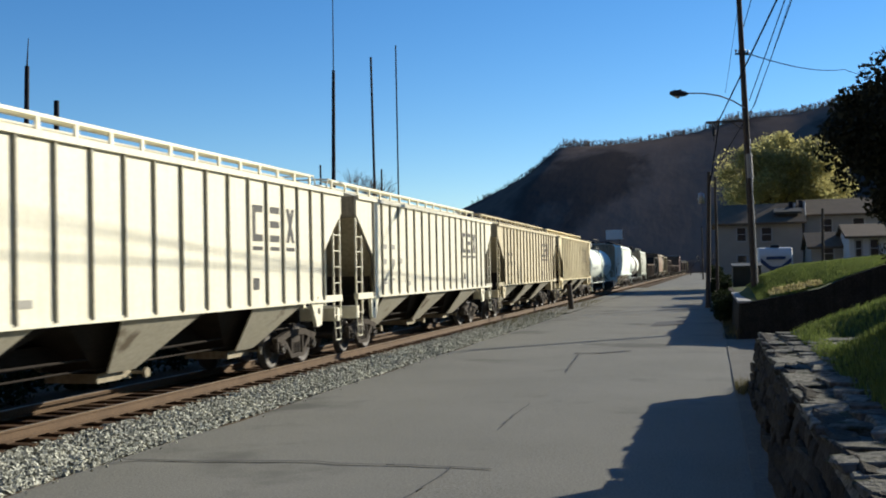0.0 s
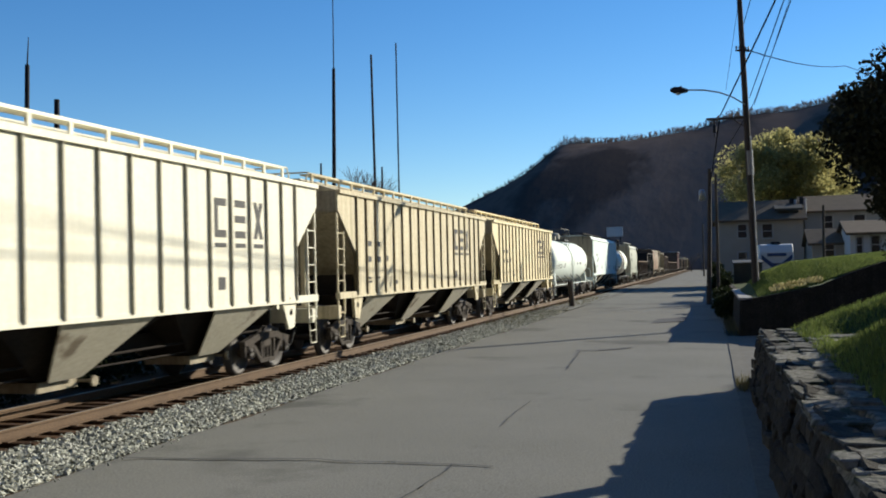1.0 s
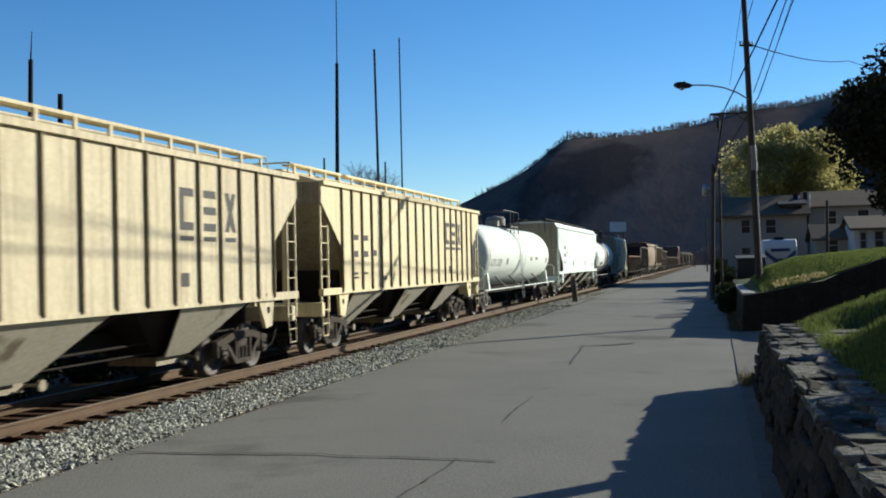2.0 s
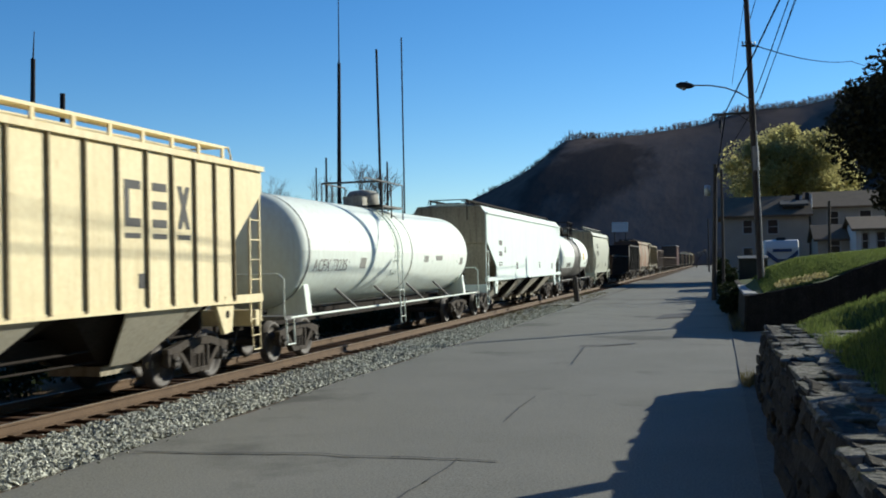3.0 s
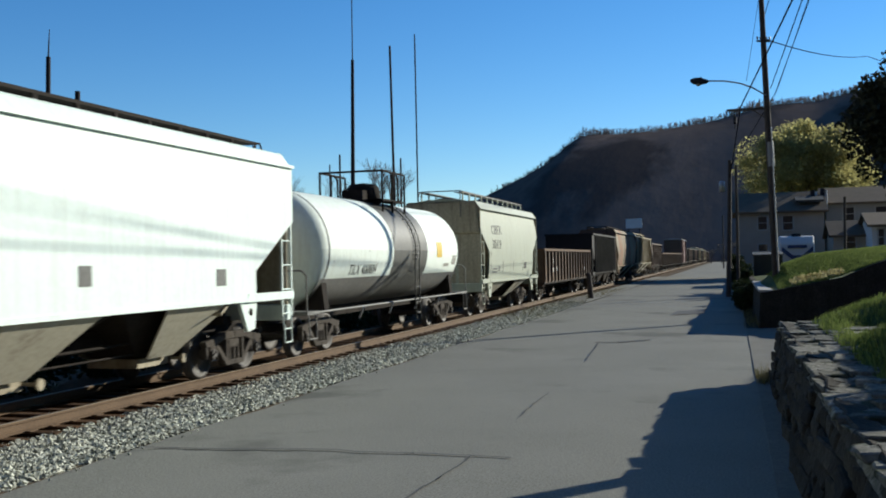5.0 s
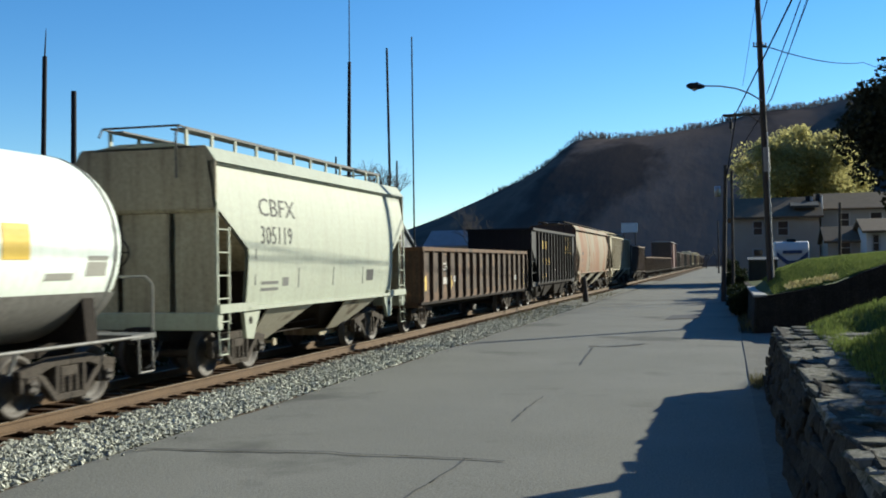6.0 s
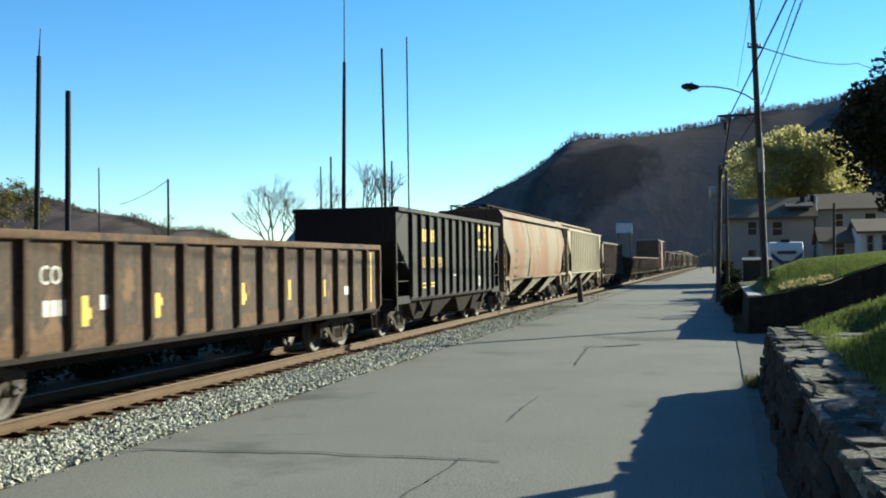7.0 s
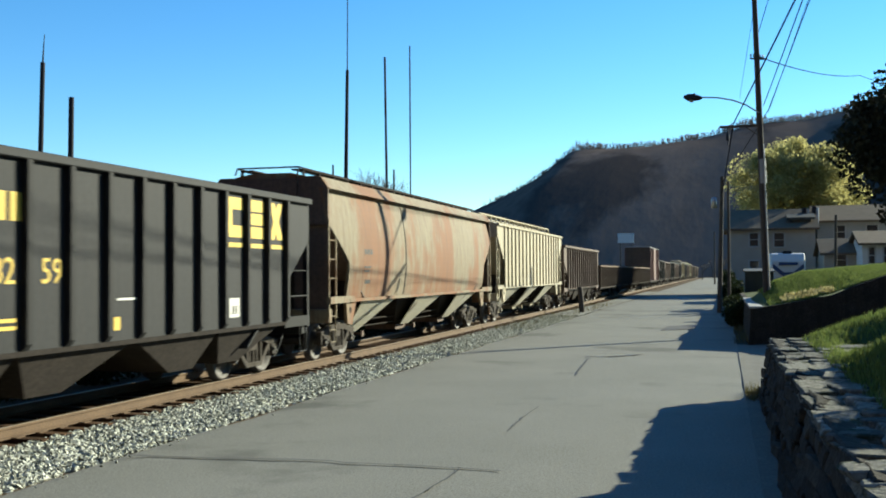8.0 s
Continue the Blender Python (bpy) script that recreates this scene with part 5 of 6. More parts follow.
    for y, d in ((0.25, -1), (length - 0.25, 1)):
        part("grab_rail", Geo().tube([(0.8, y, z), (0.8, y + d * 0.3, z + 0.02), (0.8, y + d * 0.42, z - 0.15), (0.8, y + d * 0.42, eave - 0.3)], 0.02).tube([(-0.8, y, z), (-0.8, y + d * 0.3, z + 0.02), (-0.8, y + d * 0.42, z - 0.15)], 0.02).tube([(-0.8, y + d * 0.3, z + 0.02), (0.8, y + d * 0.3, z + 0.02)], 0.02), rail_m, rb)
    part("hatch_cover", Geo().box((-0.32, 0.6, top + 0.05), (0.32, length - 0.6, top + 0.2)), rail_m, car, bevel=0.03)
    running_gear(car, length)
    rolling.append((car, at_y))
    return car


def tank_shell(length, y0, y1, r, zc, n=40, a0=0.0, a1=6.2832, heads=True, head=0.62):
    """A tank, or part of its jacket between two angles (0 is +x, turning up)."""
    rings = []
    if heads:
        for k in range(8):
            t = k / 7 * math.pi / 2
            rings.append((y0 + head - head * math.cos(t), r * math.sin(t)))
        rings += [(y1 - head + head * math.sin(k / 7 * math.pi / 2), r * math.cos(k / 7 * math.pi / 2)) for k in range(8)]
    else:
        rings = [(y0, r), (y1, r)]
    geo = Geo()
    geo.grid([[(rr * math.cos(a0 + (a1 - a0) * i / n), y, zc + rr * math.sin(a0 + (a1 - a0) * i / n)) for i in range(n + 1)] for y, rr in rings])
    return geo


def tank_car(label, at_y, length, r, zc, y0, y1, dome_y, frame_m, dome_m, high_rails, ladder_y):
    car = thing("tank_car", label, "freight car", "cars of the freight train", at=pose(TRACK_X, at_y, RAIL_TOP))
    tank = part("tank", tank_shell(length, y0, y1, r, zc), M_TANKWHITE, car, "white painted cylindrical tank")
    part("center_sill", Geo().box((-0.25, 0.2, 0.75), (0.25, length - 0.2, 1.05)), M_UNDER, car)
    for y, d in ((0.05, 1), (length - 0.05, -1)):
        part("end_platform", Geo().box((-1.45, min(y, y + d * 0.7), 0.98), (1.45, max(y, y + d * 0.7), 1.06)), M_GRAPHITE, car)
        part("end_rail", Geo().tube([(1.42, y + d * 0.05, 1.06), (1.42, y + d * 0.05, 1.85), (1.3, y + d * 0.05, 1.97), (-1.3, y + d * 0.05, 1.97), (-1.42, y + d * 0.05, 1.85), (-1.42, y + d * 0.05, 1.06)], 0.022, 8), frame_m, car)
        for s in (-1, 1):
            part("stirrup", Geo().tube([(s * 1.44, y + d * 0.1, 1.0), (s * 1.46, y + d * 0.1, 0.45), (s * 1.46, y + d * 0.5, 0.45), (s * 1.44, y + d * 0.5, 1.0)], 0.018), frame_m, car)
            geo = Geo()
            yy = y + d * (y0 + 0.75)
            geo.prism([(s * 0.3, 1.0), (s * 1.3, 1.02), (s * 1.22, 1.72), (s * 1.02, 1.5), (s * 0.6, 1.25), (s * 0.3, 1.18)][::s], "y", yy - 0.14, yy + 0.14)
            part("saddle", geo, M_UNDER if high_rails else frame_m, car)
    for s in (-1, 1):
        part("side_sill", Geo().tube([(s * 1.43, 0.4, 1.02), (s * 1.43, length - 0.4, 1.02)], 0.028, 6), frame_m, car)
        n = 5
        for k in range(1, n):
            y = y0 + 0.6 + (y1 - y0 - 1.2) * k / n
            if high_rails:
                part("hanger", Geo().tube([(s * 1.43, y, 1.02), (s * 1.3, y, 0.72)], 0.03, 6), M_GALV, car)
                continue
            part("strut", Geo().tube([(s * 1.42, y, 1.04), (s * (r * 0.74), y - 0.5, zc - r * 0.69)], 0.034, 6), M_TANKGREY, car)
    # dome platform with its fittings and guard rails
    top = zc + r
    w = 1.0
    part("manway", Geo().lathe([(0, 0.0), (0, 0.5), (0.46, 0.48), (0.56, 0.4), (0.62, 0.0)], (0, dome_y, top - 0.05), "z", 18).box((-0.3, dome_y - 0.95, top - 0.05), (0.3, dome_y - 0.5, top + 0.3)), dome_m if high_rails else M_WHITEDIRT, car)
    part("platform", Geo().box((-0.95, dome_y - w, top - 0.03), (-0.5, dome_y + w, top + 0.03)).box((0.5, dome_y - w, top - 0.03), (0.95, dome_y + w, top + 0.03)).box((-0.95, dome_y - w, top - 0.03), (0.95, dome_y - w + 0.3, top + 0.02)), dome_m, car)
    hi = 0.82 if high_rails else 0.72
    for s in (-1, 1):
        for y in (dome_y - w, dome_y - 0.15, dome_y + w):
            part("rail_post", Geo().cyl((s * 0.95, y, top - 0.35), (s * 0.95, y, top + hi), 0.035 if high_rails else 0.025, n=6), dome_m, car)
    rails = Geo()
    for s in (-1, 1):
        rails.tube([(s * 0.95, dome_y - w, top + hi), (s * 0.95, dome_y + w, top + hi)], 0.035 if high_rails else 0.025)
        if high_rails:
            rails.tube([(s * 0.95, dome_y + 0.1, top + hi), (s * 0.95, dome_y + 0.35, top + hi - 0.1), (s * 0.95, dome_y + 0.4, top)], 0.03)
    rails.tube([(-0.95, dome_y - w, top + hi), (0.95, dome_y - w, top + hi)], 0.03)
    part("guard_rail", rails, dome_m, car)
    if not high_rails:
        part("loading_arm", Geo().tube([(0.95, dome_y - w - 1.7, top + hi - 0.02), (0.95, dome_y - w, top + hi)], 0.025), dome_m, car)
    # ladder that follows the tank's curve down to the sill
    lad = Geo()
    arc = [(math.cos(a) * (r + 0.06), zc + math.sin(a) * (r + 0.06)) for a in np.linspace(1.15, -0.2, 9)]
    line = arc + [(1.48, 1.05), (1.5, 0.45)]
    for dy in (0, 0.42):
        lad.tube([(x, ladder_y + dy, z) for x, z in line], 0.02)
    for (x0, z0), (x1, z1) in zip(line, line[1:]):
        for t in (0.2, 0.7):
            lad.tube([(x0 + (x1 - x0) * t, ladder_y, z0 + (z1 - z0) * t), (x0 + (x1 - x0) * t, ladder_y + 0.42, z0 + (z1 - z0) * t)], 0.014)
    part("ladder", lad, M_TANKBAND if high_rails else frame_m, car)
    for y in (y0 + 0.66, y1 - 0.66):
        part("band", tank_shell(length, y - 0.04, y + 0.04, r + 0.008, zc, 40, heads=False), M_GRAPHITE, tank)
    running_gear(car, length)
    rolling.append((car, at_y))
    return car, tank


def open_car(name, label, at_y, length, paint, rib_m, z0, z1, ribs, slope=0.0, chord_m=None, group="cars of the freight train"):
    """A gondola (no slope) or an open hopper (sloping ends, bays below)."""
    car = thing(name, label, "freight car", group, at=pose(TRACK_X, at_y, RAIL_TOP))
    chord_m = chord_m or paint
    for s in (-1, 1):
        geo = Geo()
        if slope:
            zt = z0 + (z1 - z0) * 0.68
            pr = [(slope, z0), (length - slope, z0), (length - slope, z0 + 0.75), (length, zt), (length, z1), (0, z1), (0, zt), (slope, z0 + 0.75)]
        else:
            pr = [(0, z0), (length, z0), (length, z1), (0, z1)]
        geo.prism(pr, "x", s * 1.5, s * 1.55)
        side = part("side", geo, paint, car)
        part("top_chord", Geo().box((s * 1.55 - 0.08, 0, z1 - 0.04), (s * 1.55 + 0.09, length, z1 + 0.09)), chord_m, side, bevel=0.015)
        part("bottom_chord", Geo().box((s * 1.55 - 0.1, slope, z0 - 0.04), (s * 1.55 + 0.03, length - slope, z0 + 0.03)), M_UNDER, side)
        rib = Geo().hexa([(0, -0.07, z0), (0.10, -0.05, z0 + 0.12), (0.10, 0.05, z0 + 0.12), (0, 0.07, z0), (0, -0.07, z1 - 0.04), (0.11, -0.05, z1 - 0.04), (0.11, 0.05, z1 - 0.04), (0, 0.07, z1 - 0.04)]).mesh("rib", rib_m)
        for k in range(ribs + 1):
            part("rib", rib, rib_m, side, at=pose(s * 1.55, max(slope, 0.08) + (length - 2 * max(slope, 0.08)) * k / ribs, 0, 0, 0, 0 if s > 0 else 180))
    for y, d in ((0.0, 1), (length, -1)):
        geo = Geo()
        zb = z0 + (z1 - z0) * 0.66 if slope else z0
        geo.box((-1.5, min(y, y + d * 0.06), zb), (1.5, max(y, y + d * 0.06), z1))
        end = part("end", geo, paint, car)
        part("top_chord", Geo().box((-1.55, min(y - d * 0.03, y + d * 0.1), z1 - 0.03), (1.55, max(y - d * 0.03, y + d * 0.1), z1 + 0.08)), chord_m, end)
        if slope:
            geo = Geo()
            ye, ze = y + d * (slope + 1.6), zb - (slope + 1.6) * 0.72
            geo.add([(-1.49, y, zb), (1.49, y, zb), (1.49, ye, ze), (-1.49, ye, ze), (-1.49, y, zb - 0.05), (1.49, y, zb - 0.05), (1.49, ye, ze - 0.05), (-1.49, ye, ze - 0.05)],
                    [(0, 1, 2, 3), (7, 6, 5, 4), (0, 4, 5, 1), (2, 6, 7, 3), (1, 5, 6, 2), (3, 7, 4, 0)])
            part("slope_sheet", geo, paint, end)
            for s in (-1, 1):
                part("corner_post", Geo().box((s * 1.5 - 0.05, min(y, y + d * 0.1), 0.95), (s * 1.5 + 0.05, max(y, y + d * 0.1), zb)), rib_m, end)
                part("side_sill", Geo().box((s * 1.44, min(y, y + d * slope), z0 - 0.1), (s * 1.56, max(y, y + d * slope), z0 + 0.12)), rib_m, end)
                for z in (z0 + 0.55, z0 + 1.1):
                    part("grab_iron", Geo().tube([(s * 1.52, y + d * 0.05, z), (s * 1.52, y + d * slope, z)], 0.02), rib_m, end)
        else:
            for sx in (-1.0, -0.35, 0.35, 1.0):
                part("end_post", Geo().box((sx - 0.06, min(y, y - d * 0.1), z0), (sx + 0.06, max(y, y - d * 0.1), z1)), rib_m, end)
        part("end_sill", Geo().box((-1.5, min(y, y + d * 0.3), 0.8), (1.5, max(y, y + d * 0.3), z0 + 0.05)), rib_m, car)
        for s in (-1, 1):
            part("stirrup", Geo().tube([(s * 1.5, y + d * 0.1, z0), (s * 1.52, y + d * 0.1, 0.42), (s * 1.52, y + d * 0.45, 0.42), (s * 1.5, y + d * 0.45, z0)], 0.018), rib_m, car)
    if slope:
        span = (length - 2 * slope) / 4
        for k in range(4):
            a, b = slope + k * span, slope + (k + 1) * span
            m = (a + b) / 2 + (0.5 if k % 2 == 0 else -0.5)
            geo = Geo()
            geo.hexa([(-1.2, m - 0.4, 0.42), (1.2, m - 0.4, 0.42), (1.2, m + 0.4, 0.42), (-1.2, m + 0.4, 0.42), (-1.47, a, z0), (1.47, a, z0), (1.47, b, z0), (-1.47, b, z0)])
            part("hopper_bay", geo, M_UNDER, car)
        part("load", Geo().grid([[(x, y, z1 - 0.75 + 0.35 * math.exp(-x * x) + 0.12 * noise.noise((x, y, 1))) for x in np.linspace(-1.48, 1.48, 7)] for y in np.linspace(0.1, length - 0.1, 24)]), M_RUBBER, car, "heaped dark coal")
    else:
        part("floor", Geo().box((-1.5, 0.02, z0 - 0.06), (1.5, length - 0.02, z0 + 0.02)), M_UNDER, car)
    part("center_sill", Geo().box((-0.25, 0.2, 0.6), (0.25, length - 0.2, z0)), M_UNDER, car)
    part("side_beam", Geo().box((0.5, 3.2, z0 - 0.3), (0.6, length - 3.2, z0 - 0.06)), M_UNDER, car)
    running_gear(car, length)
    rolling.append((car, at_y))
    return car


# ---- the train, car by car from the nearest at the start ----
def marks(car, x, ink, faint=None):
    """Stencilled data too worn to read."""
    bars(car, x, [(2.1, 2.78, 0.42, 0.14), (2.85, 2.78, 0.42, 0.14), (2.12, 2.35, 0.36, 0.16), (2.86, 2.35, 0.4, 0.16), (3.62, 2.38, 0.34, 0.16), (2.15, 1.9, 0.3, 0.06), (2.15, 1.8, 0.34, 0.05), (2.9, 1.9, 0.28, 0.06), (4.4, 1.72, 0.42, 0.12)], ink)


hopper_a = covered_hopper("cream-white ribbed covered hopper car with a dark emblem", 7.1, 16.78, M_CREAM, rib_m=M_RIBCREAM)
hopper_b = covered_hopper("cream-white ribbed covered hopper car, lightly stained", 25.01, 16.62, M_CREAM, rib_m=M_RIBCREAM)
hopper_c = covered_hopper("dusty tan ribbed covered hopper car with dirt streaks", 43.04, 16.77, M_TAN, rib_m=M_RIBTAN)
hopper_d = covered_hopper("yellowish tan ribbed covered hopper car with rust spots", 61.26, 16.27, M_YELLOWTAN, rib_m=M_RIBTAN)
for car, ink, ln in ((hopper_a, M_LETTER, 16.78), (hopper_b, M_LETTER, 16.62), (hopper_c, M_LETTER, 16.77), (hopper_d, M_LETTER, 16.27)):
    places = rib_places(ln, 1.3, 17)
    first = min(range(15), key=lambda k: abs(places[k] - 11.45))
    emblem(car, 1.553, [(places[first + k], places[first + k + 1]) for k in range(3)], 2.62, 0.92, ink, 0.3)
    bars(car, 1.553, [(11.7, 1.82, 0.28, 0.24)], ink)
    marks(car, 1.553, M_FAINT if car in (hopper_a, hopper_b) else ink)

tank_a, shell = tank_car("long white tank car with black lettering", 78.75, 18.54, 1.38, 2.5, 1.0, 17.55, 9.3, M_TANKWHITE, M_GRAPHITE, False, 8.2)
letters("ACFX 73235", 0.43, M_FAINTINK, "lettering", shell, 1.40, 2.0, 2.0, "faint grey reporting mark", 0.98, (1.38, 2.5))
bars(shell, round_tank(1.38, 2.5), [(1.7, 2.2, 0.04, 0.55), (4.35, 2.2, 0.04, 0.55), (8.0, 2.2, 0.04, 0.5), (12.2, 2.2, 0.04, 0.5), (15.4, 2.2, 0.04, 0.5), (5.2, 2.05, 0.45, 0.28), (11.2, 2.2, 0.5, 0.2), (12.6, 2.25, 0.8, 0.16), (15.9, 2.1, 0.4, 0.25)], M_FAINTINK)
part("girth_band", tank_shell(18.54, 9.78, 9.86, 1.387, 2.5, 40, heads=False), M_GRAPHITE, shell)

hopper_w = covered_hopper("smooth white covered hopper car with small black stencils", 98.31, 19.53, M_MINT, 4, 0, 4.16, 1.46, (1.75, 3.0, 2.0), 0.0, 0.52, M_GRIMY_SHADE, M_UNDER, True)
bars(hopper_w, 1.553, [(2.35, 2.88, 0.62, 0.2), (2.3, 2.42, 0.66, 0.2), (2.2, 2.12, 0.8, 0.05), (2.25, 2.02, 0.7, 0.05), (3.5, 2.55, 0.2, 0.26), (6.1, 1.85, 0.35, 0.3), (12.2, 1.85, 0.3, 0.3), (16.2, 1.75, 0.35, 0.3)], M_GRAPHITE)
tank_b, shell = tank_car("white tank car with a broad dark band and guard rails", 118.7, 14.04, 1.45, 2.45, 0.75, 13.55, 7.65, M_TANKGREY, M_UNDER, True, 7.9)
part("dark_band", tank_shell(14.04, 6.1, 9.3, 1.456, 2.45, 44, heads=False), M_TANKBAND, shell, "broad sooty black band")
# lower jacket in grey on both sides of the band
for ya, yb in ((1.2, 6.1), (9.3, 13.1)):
    part("soot_skirt", tank_shell(14.04, ya, yb, 1.453, 2.45, 20, math.pi + 0.5, 2 * math.pi - 0.5, heads=False), M_TANKGREY, shell, "grey underside of the tank")
letters("TILX 400804", 0.37, M_LETTER, "lettering", shell, 1.448, 2.85, 1.82, "black reporting mark", 1.02, (1.45, 2.45))
bars(shell, round_tank(1.452, 2.45), [(10.35, 2.24 + 0.08 * k, 0.55, 0.082) for k in range(6)], M_YELLOW, "yellow_placard")
bars(shell, round_tank(1.45, 2.45), [(1.72, 2.15, 0.05, 0.9), (4.1, 2.4, 0.04, 0.5), (6.0, 2.2, 0.04, 0.6), (12.2, 2.0, 0.5, 0.3), (11.3, 1.95, 0.6, 0.1)], M_FAINT)

hopper_g = covered_hopper("grey-beige two-bay covered hopper car with curved sides", 134.66, 11.12, M_BEIGEGREY, 2, 0, 4.04, 1.32, (1.2, 3.2, 2.45), 0.22, 0.66, M_GRIMY_SHADE, M_GRAPHITE, True, posts=M_BEIGEGREY)
letters("CBFX", 0.52, M_LETTER, "lettering", hopper_g, 1.535, 1.7, 3.12, "black reporting mark", 1.4, round_side(0.22, 1.32, 4.04))
letters("305119", 0.52, M_LETTER, "lettering", hopper_g, 1.553, 1.72, 2.56, "black car number", 1.0, round_side(0.22, 1.32, 4.04))
bars(hopper_g, round_side(0.22, 1.32, 4.04), [(1.5, 1.75, 0.05, 0.7), (3.6, 1.65, 0.05, 0.42), (5.6, 1.65, 0.05, 0.42), (7.6, 1.65, 0.05, 0.42), (2.8, 1.7, 0.3, 0.18), (1.8, 1.75, 0.8, 0.06), (1.8, 1.62, 0.8, 0.06)], M_GRAPHITE)
bars(hopper_g, round_side(0.22, 1.32, 4.04), [(7.9, 1.72, 0.5, 0.28)], M_LETTER)

gondola = open_car("gondola", "rust-brown steel gondola with ribbed sides and yellow marks", 147.22, 16.54, M_GONDOLA, M_RIB_RUST, 0.92, 2.55, 16, 0, M_RUSTBAND)
letters("CO", 0.38, M_WHITELET, "lettering", gondola, 1.556, 2.5, 1.9, "white worn letters", 0.85)
bars(gondola, 1.552, [(2.58, 1.46, 0.13, 0.22), (2.75, 1.46, 0.13, 0.22), (2.92, 1.46, 0.05, 0.22), (3.02, 1.46, 0.05, 0.22), (3.9, 1.5, 0.12, 0.22), (4.05, 1.5, 0.12, 0.22), (14.0, 1.4, 0.5, 0.2)], M_WHITELET)
bars(gondola, 1.553, [(3.45, 1.28, 0.16, 0.44), (3.61, 1.38, 0.07, 0.16), (5.42, 1.3, 0.15, 0.4), (5.5, 1.5, 0.14, 0.12), (8.5, 1.38, 0.13, 0.42), (8.63, 1.46, 0.08, 0.14), (10.68, 1.4, 0.13, 0.42), (12.68, 1.4, 0.1, 0.38), (0.35, 1.3, 0.3, 0.45), (15.9, 1.15, 0.1, 1.3)], M_YELLOW, "yellow_patch")
part("rust_strip", Geo().box((1.551, 0.05, 0.98), (1.556, 16.49, 1.22)), M_RUSTBAND, gondola, "bare orange rust along the sill")

hopper_k = open_car("open_hopper", "black ribbed coal hopper car with yellow lettering", 165.38, 13.64, M_BLACK, M_BLACK_RIB, 1.08, 3.68, 12, 1.3)
emblem(hopper_k, 1.554, [(9.58 + 0.92 * k, 10.5 + 0.92 * k) for k in range(3)], 2.62, 0.94, M_YELLOW, 0.34, 0.72)
for txt, y in (("80", 2.45), ("82", 3.42), ("59", 4.4)):
    letters(txt, 0.5, M_YELLOW, "lettering", hopper_k, 1.556, y, 2.0, "yellow number", 0.95)
bars(hopper_k, 1.554, [(2.5, 2.82, 0.28, 0.38), (2.84, 2.82, 0.28, 0.38), (3.42, 2.82, 0.28, 0.38), (3.78, 2.82, 0.28, 0.38), (1.45, 1.35, 0.12, 0.95), (4.0, 1.35, 0.1, 0.5), (2.45, 1.5, 0.5, 0.05), (2.45, 1.38, 0.5, 0.05), (3.4, 1.5, 0.5, 0.05), (3.4, 1.4, 0.5, 0.05), (6.12, 1.27, 0.16, 0.2)], M_YELLOW)
bars(hopper_k, 1.555, [(9.85, 1.3, 0.4, 0.36), (6.2, 1.72, 0.5, 0.035)], M_WHITELET)
bars(hopper_k, 1.559, [(9.95, 1.36, 0.07, 0.16), (10.08, 1.36, 0.07, 0.16)], M_LETTER)

# brown paint on this car's ends stands for their shade
hopper_r = covered_hopper("rust-streaked beige covered hopper car with curved sides", 180.29, 17.2, M_RUSTED, 3, 0, 4.12, 1.46, (1.3, 3.3, 2.4), 0.3, 0.5, M_BROWN, M_UNDER, True)
# dark strip painted up the side for the lamp pole's cast shadow
bars(hopper_r, round_side(0.3, 1.46, 4.12), [(5.9, 1.5 + 0.2 * k, 0.09, 0.2) for k in range(13)], M_UNDER, "side_seam")
bars(hopper_r, round_side(0.3, 1.46, 4.12), [(2.4, 2.6, 0.16, 0.14), (2.62, 2.6, 0.16, 0.14), (2.84, 2.6, 0.16, 0.14), (2.4, 2.25, 0.5, 0.05), (2.4, 2.15, 0.4, 0.05), (2.5, 1.85, 0.4, 0.1)], M_LETTER)
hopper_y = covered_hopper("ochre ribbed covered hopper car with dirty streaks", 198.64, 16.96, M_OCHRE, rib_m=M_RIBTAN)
hopper_n = open_car("open_hopper", "brown ribbed open hopper car", 216.58, 16.46, M_BROWN, M_BROWN, 1.08, 3.6, 14, 1.3)

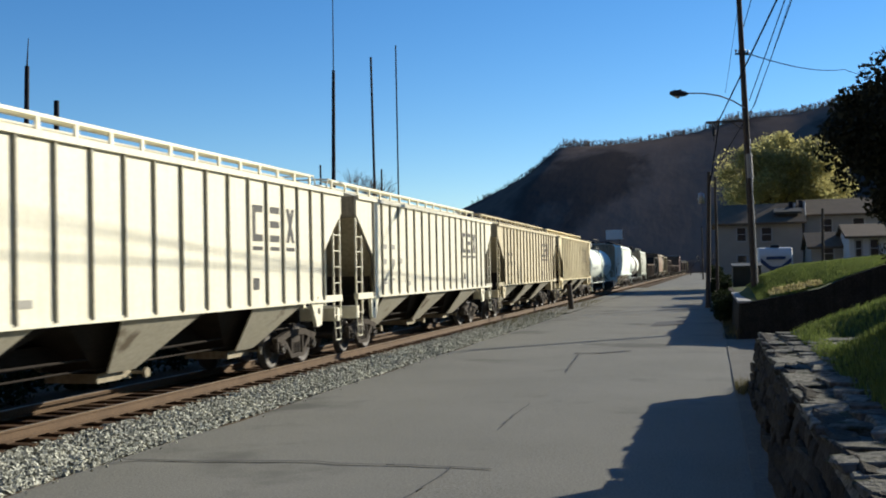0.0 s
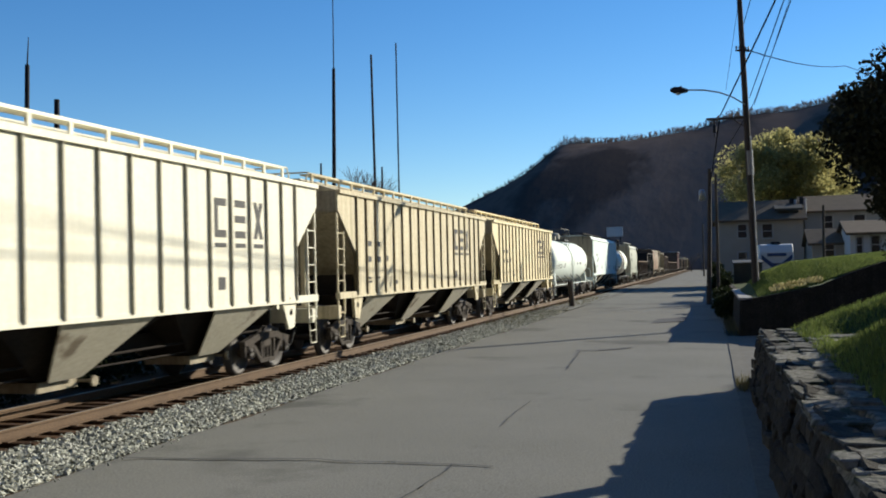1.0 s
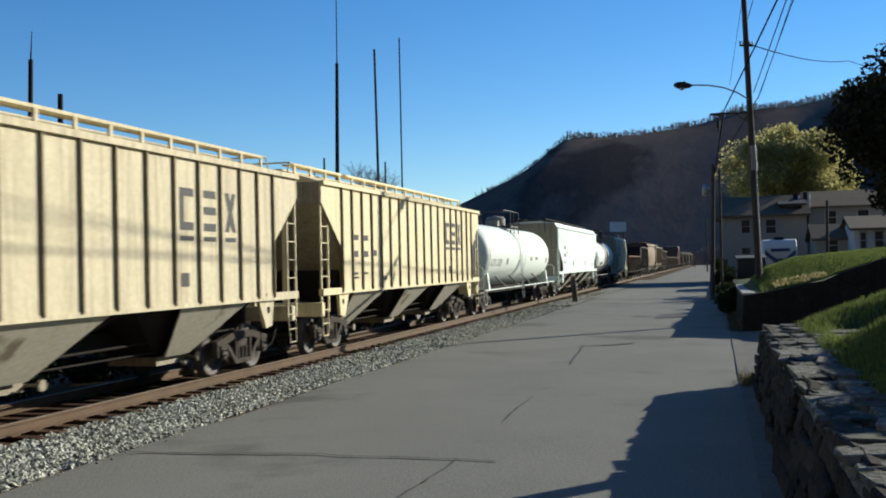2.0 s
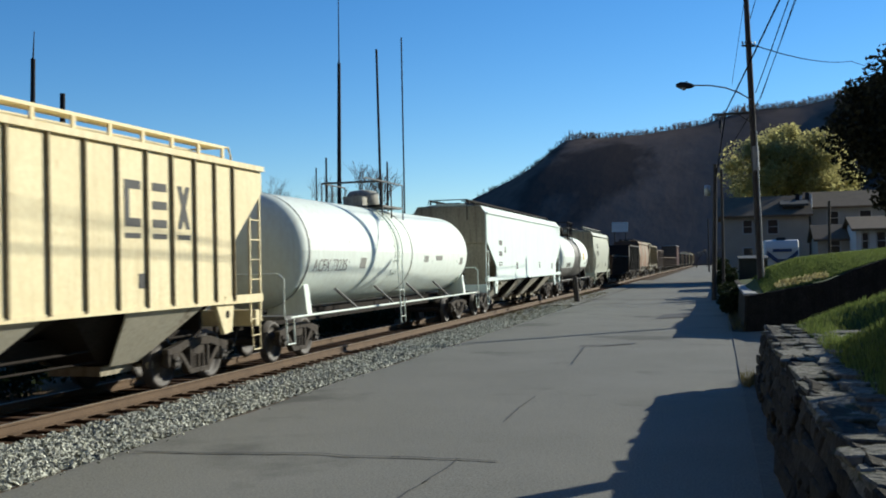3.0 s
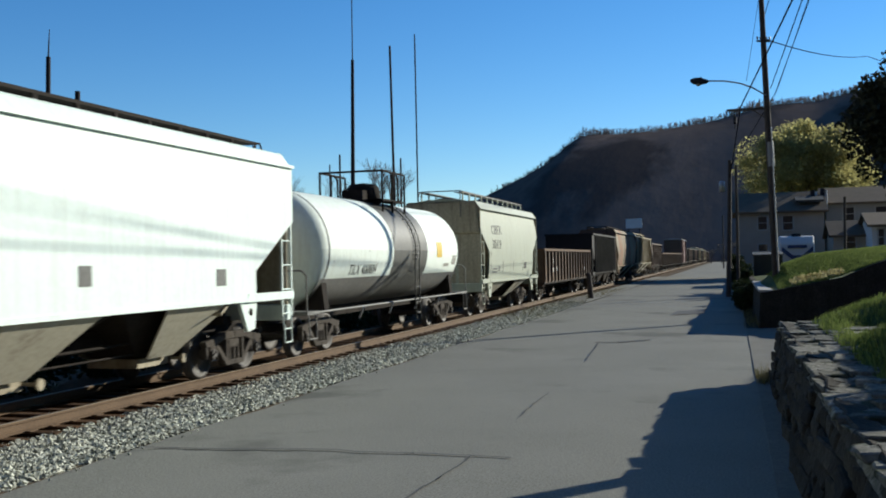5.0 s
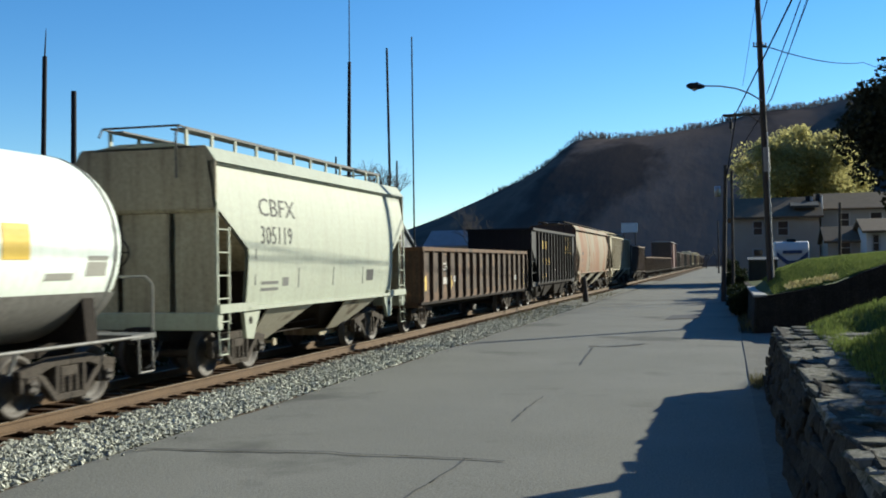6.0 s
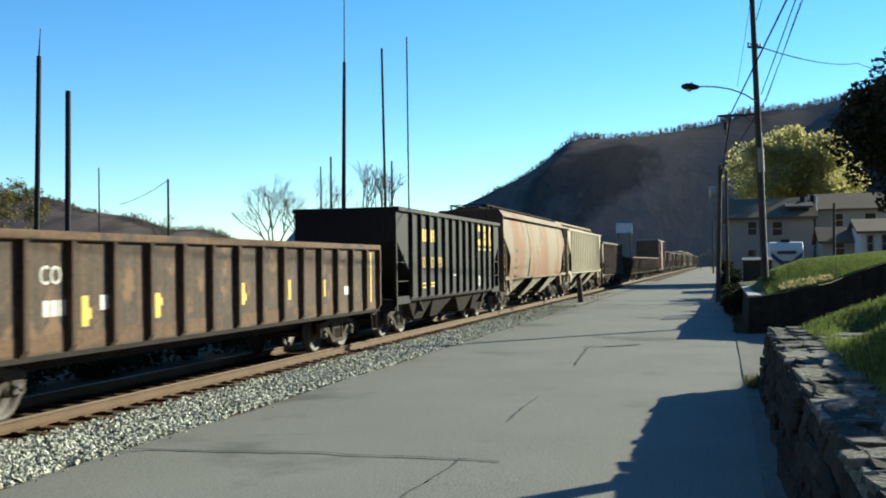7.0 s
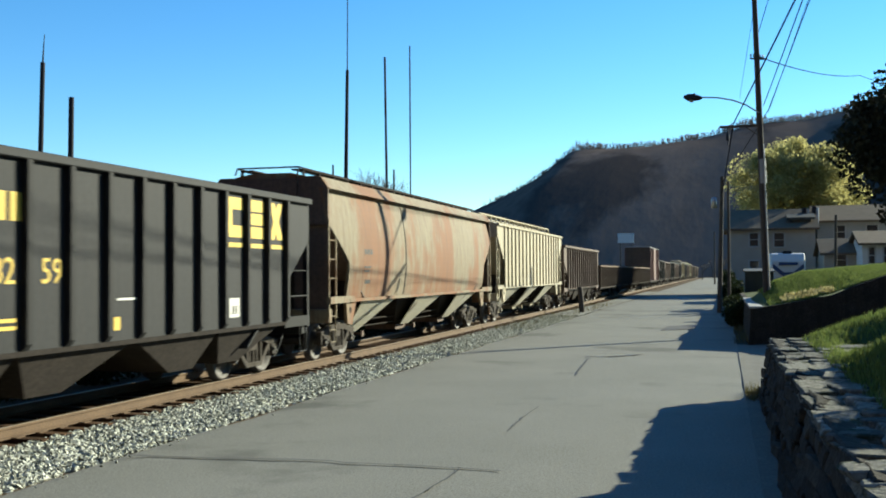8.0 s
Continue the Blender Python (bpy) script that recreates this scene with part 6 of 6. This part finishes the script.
def boxcar(label, at_y, length, height, paint):
    """A closed car: ribbed sides with a sliding door, corrugated ends, a low roof."""
    car = thing("boxcar", label, "freight car", "cars of the freight train", at=pose(TRACK_X, at_y, RAIL_TOP))
    for s in (-1, 1):
        side = part("side", Geo().box((s * 1.5, 0, 1.0), (s * 1.54, length, height)), paint, car)
        rib = Geo().box((-0.05, -0.05, 1.02), (0.06, 0.05, height - 0.05)).mesh("rib", paint)
        for k in range(int(length / 1.05) + 1):
            y = 0.06 + (length - 0.12) * k / int(length / 1.05)
            if abs(y - length / 2) > 1.75:
                part("rib", rib, paint, side, at=pose(s * 1.55, y, 0, 0, 0, 0 if s > 0 else 180))
        part("sliding_door", Geo().box((s * 1.55, length / 2 - 1.5, 1.05), (s * 1.6, length / 2 + 1.5, height - 0.15)), paint, car)
        part("side_sill", Geo().box((s * 1.42, 0.1, 0.8), (s * 1.56, length - 0.1, 1.0)), M_UNDER, car)
    for y, d in ((0.0, 1), (length, -1)):
        geo = Geo().box((-1.5, min(y, y + d * 0.06), 1.0), (1.5, max(y, y + d * 0.06), height))
        for k in range(8):
            geo.box((-1.4, min(y, y - d * 0.05), 1.25 + k * (height - 1.6) / 7), (1.4, max(y, y - d * 0.05), 1.4 + k * (height - 1.6) / 7))
        part("end", geo, M_BROWN, car)
        ladder(car, 1.58, y + d * 0.05, 1.05, height - 0.3, M_UNDER, far=d)
    part("roof", Geo().prism([(-1.58, height), (1.58, height), (1.58, height + 0.06), (0, height + 0.22), (-1.58, height + 0.06)], "y", -0.05, length + 0.05), M_GALV, car, "pale metal roof")
    part("center_sill", Geo().box((-0.25, 0.2, 0.65), (0.25, length - 0.2, 1.0)), M_UNDER, car)
    running_gear(car, length)
    rolling.append((car, at_y))
    return car


boxcar("tall dull brown boxcar with a pale metal roof", 288.0, 17.0, 5.2, M_MAROON)
# the rest of the train, far off: more cars of the same kinds
tail = [(gondola, 234.2), (gondola, 251.9), (gondola, 269.8), (hopper_k, 306.4), (hopper_n, 321.2), (hopper_k, 338.8), (hopper_n, 353.6), (hopper_k, 371.2), (hopper_y, 386.0), (hopper_k, 404.1),
        (hopper_n, 418.9), (hopper_c, 436.5), (hopper_n, 454.4), (hopper_k, 472.0), (hopper_n, 486.8), (hopper_k, 504.4), (hopper_n, 519.2)]
for src, y in tail:
    far = copy_thing(src, pose(TRACK_X, y, RAIL_TOP))
    rolling.append((far, y))


def motions():
    """The train runs towards the camera; each axle turns as its wheels roll."""
    for car, y in rolling:
        walk(car, [(t, pose(TRACK_X, y - gone(t), RAIL_TOP)) for t in np.arange(0, 8.01, 0.5)])
    for car, y in rolling:
        for ob in car.children_recursive:
            if ob.name.startswith("wheelset"):
                dy = ob.location.y
                walk(ob, [(k / 30, pose(0, dy, WHEEL_R, math.degrees(gone(k / 30) / WHEEL_R) % 360)) for k in range(241)])


motions()
